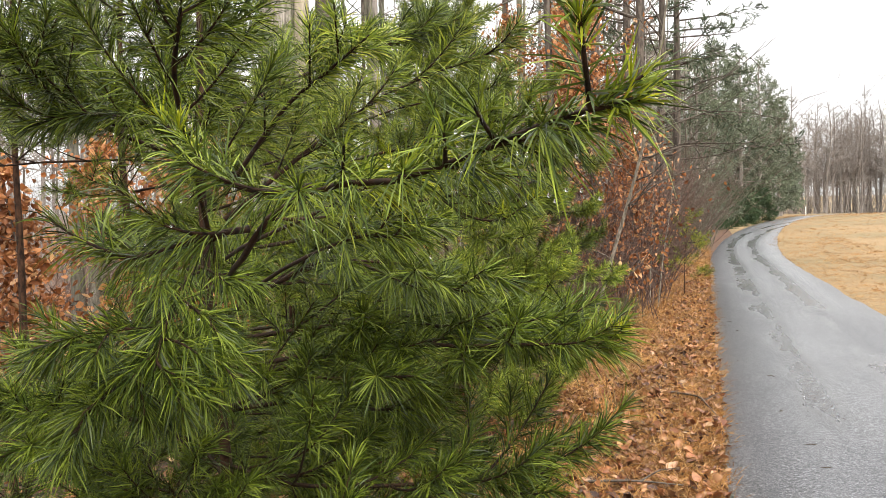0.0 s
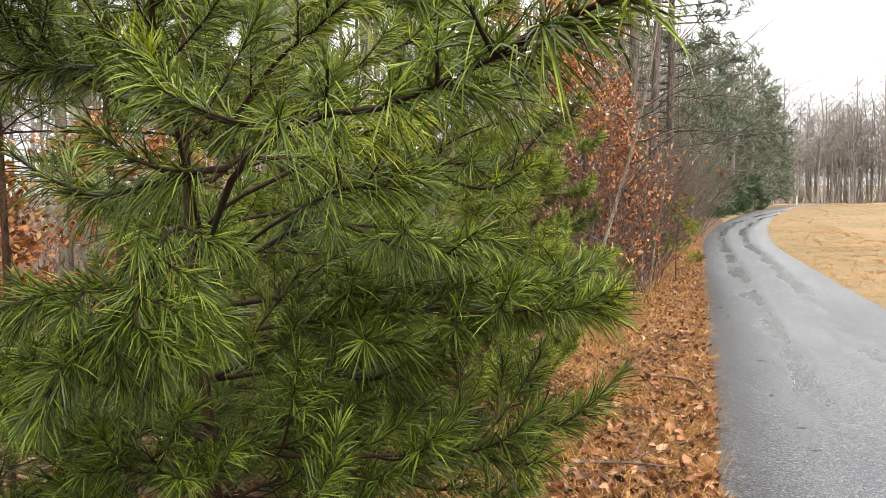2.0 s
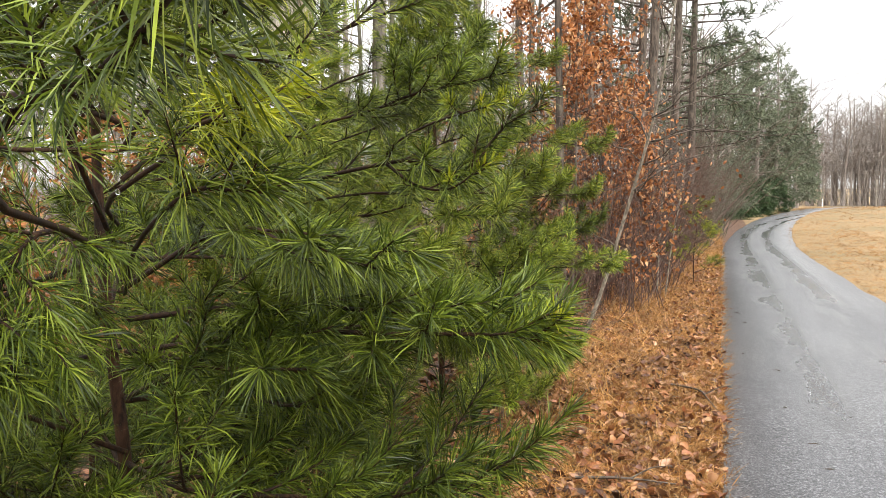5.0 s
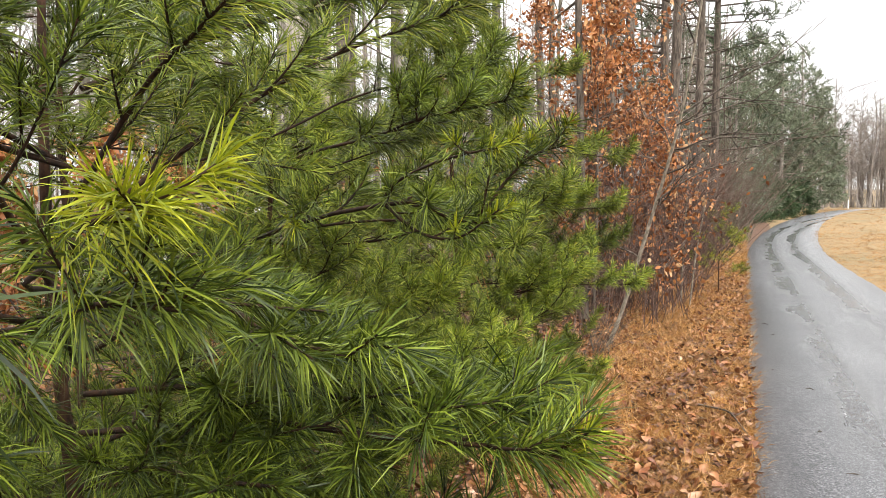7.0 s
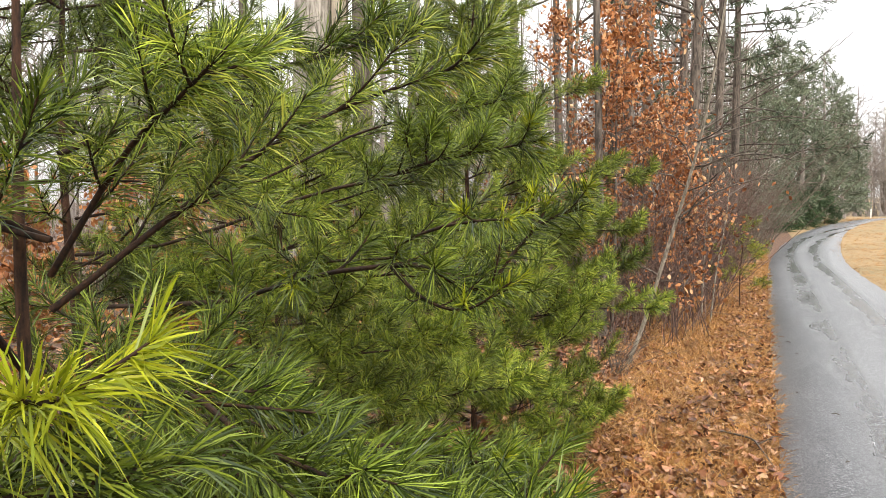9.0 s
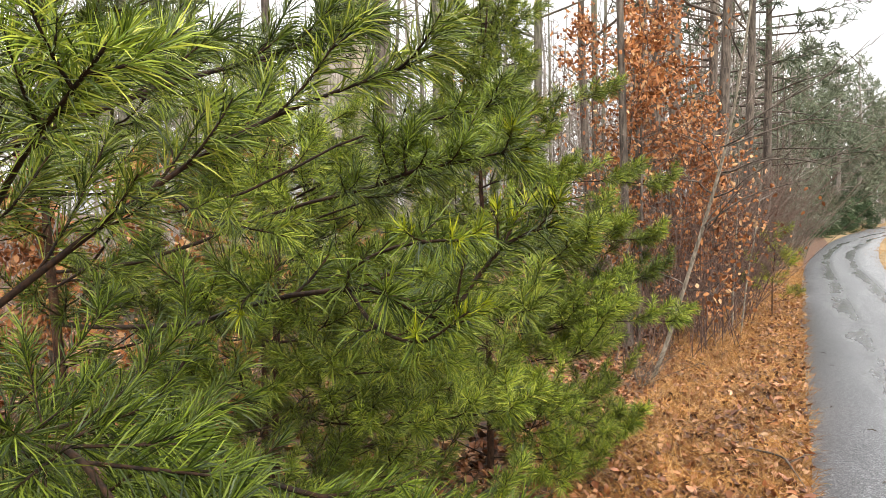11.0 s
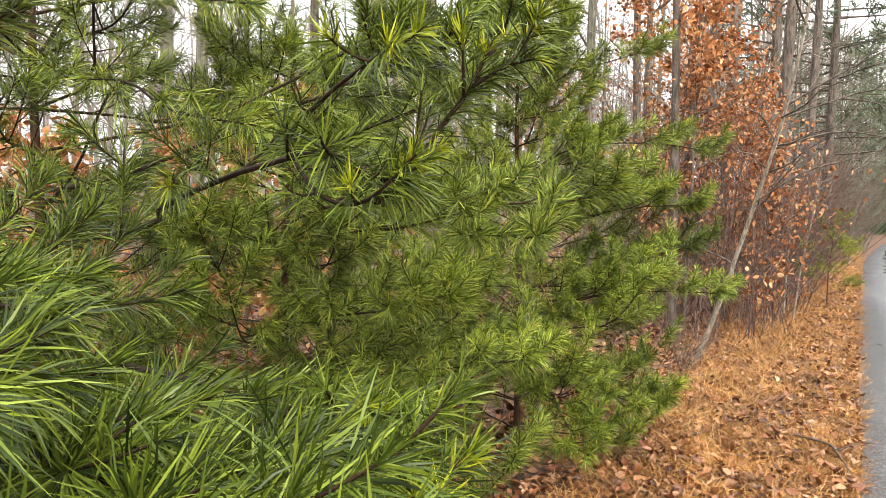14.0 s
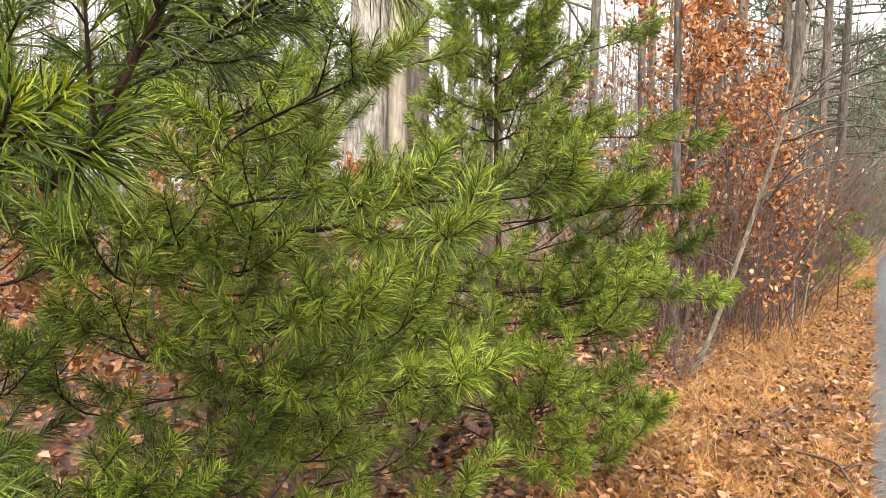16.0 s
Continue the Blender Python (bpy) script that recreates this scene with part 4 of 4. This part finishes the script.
# ---- beech saplings, shrubs and saplings ----
def leafy_sapling(base, height, r, seed, leaves, label, boughs=26, blen=0.42, lsize=0.082, z0=0.12, wood="bark_dark"):
    rng = np.random.default_rng(seed)
    tree = bare_tree("beech_sapling", label, base, height, r, seed, wood, (rng.uniform(-0.3, 0.3), rng.uniform(-0.3, 0.3)), crown=z0, boughs=boughs, twigs=6, blen=blen, sides=6, category="beech", group="leafy beech saplings", rise_up=0.45, split=False)
    br = [c for c in tree.children if c.name.startswith("crown")][0]
    co = np.empty(len(br.data.vertices) * 3, np.float32)
    br.data.vertices.foreach_get("co", co)
    co = co.reshape(-1, 3)
    leaves = int(leaves * 0.8)
    p = co[rng.integers(0, len(co), leaves)] + rng.normal(0, 0.07, (leaves, 3))
    d = unit(rng.normal(size=(leaves, 3)) + [0, 0, -0.7])
    v, tr = leaf_arrays(p, d, unit(rng.normal(size=(leaves, 3))), rng.uniform(0.6, 1.2, leaves) * lsize, rng.uniform(0.4, 0.65, leaves) * lsize, rng.normal(0, 0.6, leaves))
    tagged(child("leaves", raw_mesh("leaves", v, tr), M["beech"], tree, "curled orange-brown dead leaves"), kind="stuff")
    return tree


for k, (x, y, h, n, r) in enumerate([(-1.85, 11.3, 4.6, 2600, 0.03), (-2.3, 12.4, 5.4, 3000, 0.035), (-1.6, 13.0, 4.0, 2200, 0.025), (-2.9, 13.6, 5.2, 2200, 0.03), (-1.5, 15.2, 3.6, 1800, 0.025), (-1.15, 12.3, 2.6, 900, 0.015),
                                     (-4.9, 6.8, 2.3, 2200, 0.02), (-5.6, 5.6, 2.1, 2200, 0.02), (-6.6, 7.6, 2.6, 2000, 0.02), (-4.2, 7.9, 2.0, 1400, 0.02), (-6.0, 9.0, 3.0, 1600, 0.02), (-4.0, 5.4, 1.5, 1100, 0.015), (-7.4, 5.8, 2.4, 2000, 0.02), (-4.4, 12.5, 3.8, 1100, 0.02)]):
    leafy_sapling((x, y), h, r, 500 + k, n, "young beech keeping its orange-brown dead leaves")


def shrub(base, height, stems, seed, mat, label, category="shrub", name="shrub", width=0.5, twig=7):
    """Many thin stems from one root, each with twigs."""
    rng = np.random.default_rng(seed)
    ob = thing(name, label, category, (base[0], base[1], float(rise(*base[:2])) - 0.03), "bare shrubs at the wood's edge")
    for k in range(stems):
        h = height * rng.uniform(0.6, 1.1)
        top = np.array([rng.normal(0, width), rng.normal(0, width), h])
        r0 = 0.004 + 0.004 * h * rng.uniform(0.4, 1.0) / 2
        st = spline([rng.normal(0, 0.06, 3) * [1, 1, 0], top * [0.3, 0.3, 0.4] + rng.normal(0, 0.04, 3), top * [0.7, 0.7, 0.75] + rng.normal(0, 0.05, 3), top], 10)
        wood = [(st, np.linspace(r0, r0 * 0.3, 10))]
        for j in range(twig):
            i = rng.integers(2, 9)
            e = unit(rng.normal(0, 1, 3) * [1, 1, 0.5] + [0, 0, 0.35])
            l = h * rng.uniform(0.1, 0.32)
            t = st[i] + e * l * np.linspace(0, 1, 4)[:, None] + np.cumsum(rng.normal(0, 0.03 * l, (4, 3)), 0)
            wood.append((t, np.linspace(r0 * 0.45, r0 * 0.15, 4)))
            for _ in range(2):
                e2 = unit(e + rng.normal(0, 0.6, 3))
                wood.append((t[2] + e2 * l * 0.5 * np.linspace(0, 1, 3)[:, None], np.linspace(r0 * 0.25, r0 * 0.12, 3)))
        v, q = tubes(wood, 4)
        child("stem", raw_mesh("stem", v, None, q, True), M[mat], ob)
    return ob


for k, (x, y, h, n) in enumerate([(-1.0, 11.0, 1.8, 7), (-0.95, 12.6, 2.2, 9), (-0.9, 14.2, 2.4, 9), (-0.9, 16.5, 2.4, 9), (-1.1, 18.5, 2.8, 10), (-0.8, 21, 2.6, 10), (-1.1, 24, 3.0, 10), (-0.6, 28, 2.8, 10), (-0.9, 33, 3.2, 10), (-0.5, 39, 3.2, 10),
                                   (-1.7, 9.6, 1.6, 7), (-1.5, 10.4, 1.8, 7), (-2.6, 9.2, 1.6, 6), (-3.4, 8.2, 1.5, 6), (-2.2, 7.3, 1.2, 6), (-3.0, 6.4, 1.2, 5)]):
    shrub((x, y), h, n, 600 + k, "twig_red", "bare reddish-brown twiggy shrub at the wood's edge")


def sapling(points, r, seed, label, sides, boughs=()):
    """A slim sapling that follows a leaning line, with long side twigs."""
    rng = np.random.default_rng(seed)
    base = np.array(points[0], float)
    ob = thing("bare_sapling", label, "sapling", tuple(base), "bare saplings")
    st = spline(np.array(points) - base, 16)
    v, q = tubes([(st, np.linspace(r, r * 0.35, 16))], 7)
    child("trunk", raw_mesh("trunk", v, None, q, True), M["twig_grey"], ob)
    for b in boughs:
        line = spline(np.array(b) - base, 10)
        v, q = tubes([(line, np.linspace(r * 0.42, r * 0.12, 10))], 5)
        arm = child("bough", raw_mesh("bough", v, None, q, True), M["bark_dark"], ob)
        for _ in range(7):
            a = rng.integers(3, 10)
            e = unit(np.array([0.7, rng.normal(0, 0.5), rng.normal(0.2, 0.6)]))
            v, q = tubes([(line[a] + e * rng.uniform(0.12, 0.4) * np.linspace(0, 1, 4)[:, None] + rng.normal(0, 0.006, (4, 3)), np.linspace(r * 0.2, r * 0.09, 4))], 5)
            child("twig", raw_mesh("twig", v, None, q, True), M["bark_dark"], arm)
    wood = []
    for k in range(sides):
        i = rng.integers(5, 15)
        e = unit(np.array([rng.uniform(-0.5, 1.0), rng.normal(0, 0.7), rng.uniform(0.1, 0.9)]))
        l = rng.uniform(0.35, 1.0)
        t = st[i] + e * l * np.linspace(0, 1, 6)[:, None] + np.cumsum(rng.normal(0, 0.02, (6, 3)), 0)
        wood.append((t, np.linspace(r * 0.4, r * 0.12, 6)))
        for _ in range(4):
            a = rng.integers(2, 6)
            e2 = unit(e + rng.normal(0, 0.5, 3))
            wood.append((t[a] + e2 * l * 0.35 * np.linspace(0, 1, 4)[:, None], np.linspace(r * 0.18, r * 0.08, 4)))
        v, q = tubes(wood[k * 5:], 4)
        child("branch", raw_mesh("branch", v, None, q, True), M["bark_dark"], ob)


sapling([(-1.3, 9.0, 0), (-1.12, 8.9, 0.45), (-0.85, 8.7, 1.3), (-0.6, 8.45, 2.1), (-0.45, 8.2, 2.7), (-0.3, 8.0, 3.6)], 0.024, 701, "slim leaning grey sapling with dark twigs", 11, [
    [(-0.52, 8.36, 2.4), (-0.15, 8.3, 2.62), (0.2, 8.25, 2.8), (0.55, 8.2, 3.05)],
    [(-0.55, 8.4, 2.3), (-0.2, 8.4, 2.42), (0.1, 8.4, 2.5), (0.45, 8.4, 2.46)],
    [(-0.62, 8.5, 2.05), (-0.2, 8.5, 2.18), (0.1, 8.5, 2.16), (0.35, 8.45, 2.08)],
    [(-0.75, 8.6, 1.6), (-0.4, 8.6, 1.85), (-0.1, 8.6, 1.95), (0.1, 8.6, 2.0)]])
sapling([(-0.85, 13.4, 0), (-0.83, 13.4, 0.8), (-0.78, 13.3, 1.8), (-0.75, 13.2, 2.8)], 0.016, 702, "thin upright grey sapling", 7)
sapling([(-0.7, 13.0, 0), (-0.62, 13.0, 0.8), (-0.5, 13.0, 1.6), (-0.42, 12.9, 2.4)], 0.013, 703, "thin upright grey sapling", 7)


shrub((-1.35, 8.75), 0.55, 16, 655, "bark_dark", "low dark tangle of dead stems at the sapling's foot", width=0.25)
shrub((-1.75, 6.9), 0.7, 9, 656, "twig_red", "low reddish dead twigs under the young pine", width=0.35)


def stalk(points, seed):
    base = np.array(points[0], float)
    v, q = tubes([(spline(np.array(points) - base, 8), np.linspace(0.004, 0.0015, 8))], 5)
    ob = new("grass_stalk", raw_mesh("grass_stalk", v, None, q, True))
    ob.data.materials.append(M["straw"])
    ob.location = tuple(base)
    tagged(ob, "tall pale dry grass stalk leaning by the young pine", "grass stalk", "tall grass stalks")


stalk([(-1.32, 5.75, -0.05), (-1.42, 5.7, 0.5), (-1.5, 5.65, 0.9), (-1.6, 5.6, 1.3)], 1)
stalk([(-1.3, 5.7, -0.05), (-1.36, 5.66, 0.45), (-1.43, 5.6, 0.8), (-1.55, 5.5, 1.1)], 2)
stalk([(-1.26, 5.65, -0.05), (-1.27, 5.6, 0.35), (-1.3, 5.55, 0.65), (-1.38, 5.5, 0.85)], 3)


# ---- far markers ----
def marker(name, label, category, base, h, r, mat):
    v, q = tubes([([(0, 0, -0.2), (0, 0, h * 0.5), (0, 0, h), (0, 0, h + 0.01)], [r, r, r * 0.95, r * 0.2])], 8)
    ob = new(name, raw_mesh(name, v, None, q, True))
    ob.data.materials.append(M[mat])
    ob.location = (base[0], base[1], float(rise(*base)))
    tagged(ob, label, category)


marker("marker_post", "short white-painted wooden post beside the path", "post", (11.8, 105), 1.0, 0.06, "post")
marker("dead_snag", "pale broken tree trunk at the far wood edge", "snag", (19.6, 117), 3.6, 0.13, "oak_bark")


# ---- verge: fallen leaves, dry grass, twigs ----
def litter(name, label, n, seed, area, size, lift, mat):
    rng = np.random.default_rng(seed)
    p = scatter(n, rng, *area)
    p[:, 2] += rng.uniform(0.005, lift, n)
    d = unit(rng.normal(size=(n, 3)) * [1, 1, 0.35])
    nrm = unit(rng.normal(size=(n, 3)) * 0.45 + [0, 0, 1])
    L = rng.uniform(0.6, 1.25, n) * size
    v, tr = leaf_arrays(p, d, nrm, L, L * rng.uniform(0.45, 0.75, n), rng.normal(0.3, 0.6, n))
    ob = new(name, raw_mesh(name, v, tr))
    ob.data.materials.append(M[mat])
    tagged(ob, label, "leaves", kind="stuff")


litter("leaf_litter", "wet brown and tan fallen leaves on the verge", 22000, 801, (-2.2, 0.13, 2.0, 22.0, 1.5), 0.062, 0.03, "litter")
litter("woodland_litter", "brown fallen leaves covering the woodland floor", 26000, 802, (-14, -1.8, 1.0, 26, 1.3), 0.1, 0.05, "litter")


def single_leaves(count, seed, area, size):
    """Large curled leaves that lie singly on top of the litter."""
    rng = np.random.default_rng(seed)
    top = thing("leaf_scatter", "large curled brown oak leaves lying on the verge", "leaves")
    shapes = []
    for k in range(9):
        L = np.array([size * rng.uniform(0.75, 1.2)])
        v, tr = leaf_arrays(np.zeros((1, 3)), np.array([[1.0, 0, 0]]), np.array([[0, 0, 1.0]]), L, L * rng.uniform(0.5, 0.75), rng.normal(0.4, 0.5, 1))
        shapes.append(raw_mesh("leaf", v, tr))
    for k, p in enumerate(scatter(count, rng, *area)):
        ob = child("leaf", shapes[k % 9], M["single_leaf"], top)
        ob.location = tuple(p + [0, 0, rng.uniform(0.018, 0.04)])
        ob.rotation_euler = (rng.normal(0, 0.35), rng.normal(0, 0.35), rng.uniform(0, 6.28))


single_leaves(290, 803, (-1.6, 0.1, 3.2, 9.5, 1.4), 0.082)


def grass(name, label, n, seed, area, size, tufts, lean=0.9, edge=None, width=0.0035):
    rng = np.random.default_rng(seed)
    c = scatter(tufts, rng, *area)
    i = rng.integers(0, tufts, n)
    p = c[i] + rng.normal(0, 0.05, (n, 3)) * [1, 1, 0]
    if edge is not None:
        p = p[p[:, 0] < edge]
    n = len(p)
    p[:, 2] = rise(p[:, 0], p[:, 1]) - 0.005
    d = unit(rng.normal(size=(n, 3)) * [lean, lean, 0.2] + [0, 0, 0.75])
    L = rng.uniform(0.5, 1.3, n) * size
    v, tr, q = needle_arrays(p, d, L, rng.uniform(0.7, 1.3, n) * width, -L * rng.uniform(0.1, 0.6, n), rng, False)
    ob = new(name, raw_mesh(name, v, tr, q))
    ob.data.materials.append(M["straw"])
    tagged(ob, label, "grass", kind="stuff")


grass("dry_grass", "matted golden dry grass along the path edge", 95000, 811, (-1.25, 0.14, 2.2, 20, 1.6), 0.14, 5200, 0.95, 0.17)
grass("edge_grass", "dense orange dry grass fringe at the asphalt edge", 30000, 812, (-0.2, 0.14, 2.2, 26, 1.4), 0.085, 2600, 1.4, 0.19)
grass("tall_dry_grass", "tufts of taller straw at the wood's edge", 5000, 813, (-1.6, -0.5, 6.0, 16, 1.2), 0.3, 420, 0.7)
grass("field_grass", "short dry tan grass at the field's edge", 40000, 814, (2.45, 6.0, 9, 40, 1.3), 0.1, 5000, 1.2)


grass("far_verge_grass", "dry grass and leaves on the verge towards the bend", 30000, 816, (-1.8, 0.2, 18, 44, 1.0), 0.14, 4000, 1.2, 0.18, 0.011)
grass("field_tufts", "patchy clumps of dry tan grass across the field", 50000, 815, (3.0, 30, 12, 95, 1.2), 0.16, 7000, 1.0, None, 0.009)


def twig(points, r, label):
    base = np.array(points[0], float)
    st = spline(np.array(points) - base, 10)
    mid = st[5]
    v, q = tubes([(st, np.linspace(r, r * 0.4, 10)), (np.array([mid, mid + [0.1, 0.06, 0.05], mid + [0.2, 0.1, 0.06]]), np.array([r * 0.6, r * 0.4, r * 0.2]))], 5)
    ob = new("fallen_twig", raw_mesh("fallen_twig", v, None, q, True))
    ob.data.materials.append(M["bark_dark"])
    ob.location = tuple(base)
    tagged(ob, label, "twig", "fallen twigs")


twig([(-0.25, 6.9, 0.05), (-0.05, 6.75, 0.06), (0.02, 6.55, 0.05), (0.1, 6.2, 0.04)], 0.009, "dark forked fallen twig on the verge")
twig([(-0.6, 4.6, 0.04), (-0.35, 4.62, 0.06), (-0.1, 4.68, 0.04)], 0.009, "dark fallen twig among the leaves")
rt = random.Random(3)
for k in range(34):
    x, y = rt.uniform(0.3, 1.6), 4.2 + 9 * rt.random() ** 1.5
    a, l = rt.uniform(0, 6.28), rt.uniform(0.03, 0.12)
    z = 0.03
    st = np.array([(0, 0, 0), (l * 0.5 * math.cos(a), l * 0.5 * math.sin(a), 0.006), (l * math.cos(a + 0.2), l * math.sin(a + 0.2), 0)])
    v, q = tubes([(st, [0.003, 0.004, 0.002])], 5)
    ob = new("twig_scrap", raw_mesh("twig_scrap", v, None, q, True))
    ob.data.materials.append(M["bark_dark"])
    ob.location = (x, y, z)
    tagged(ob, "small dark twig scrap lying on the wet asphalt", "twig", "scraps on the path")
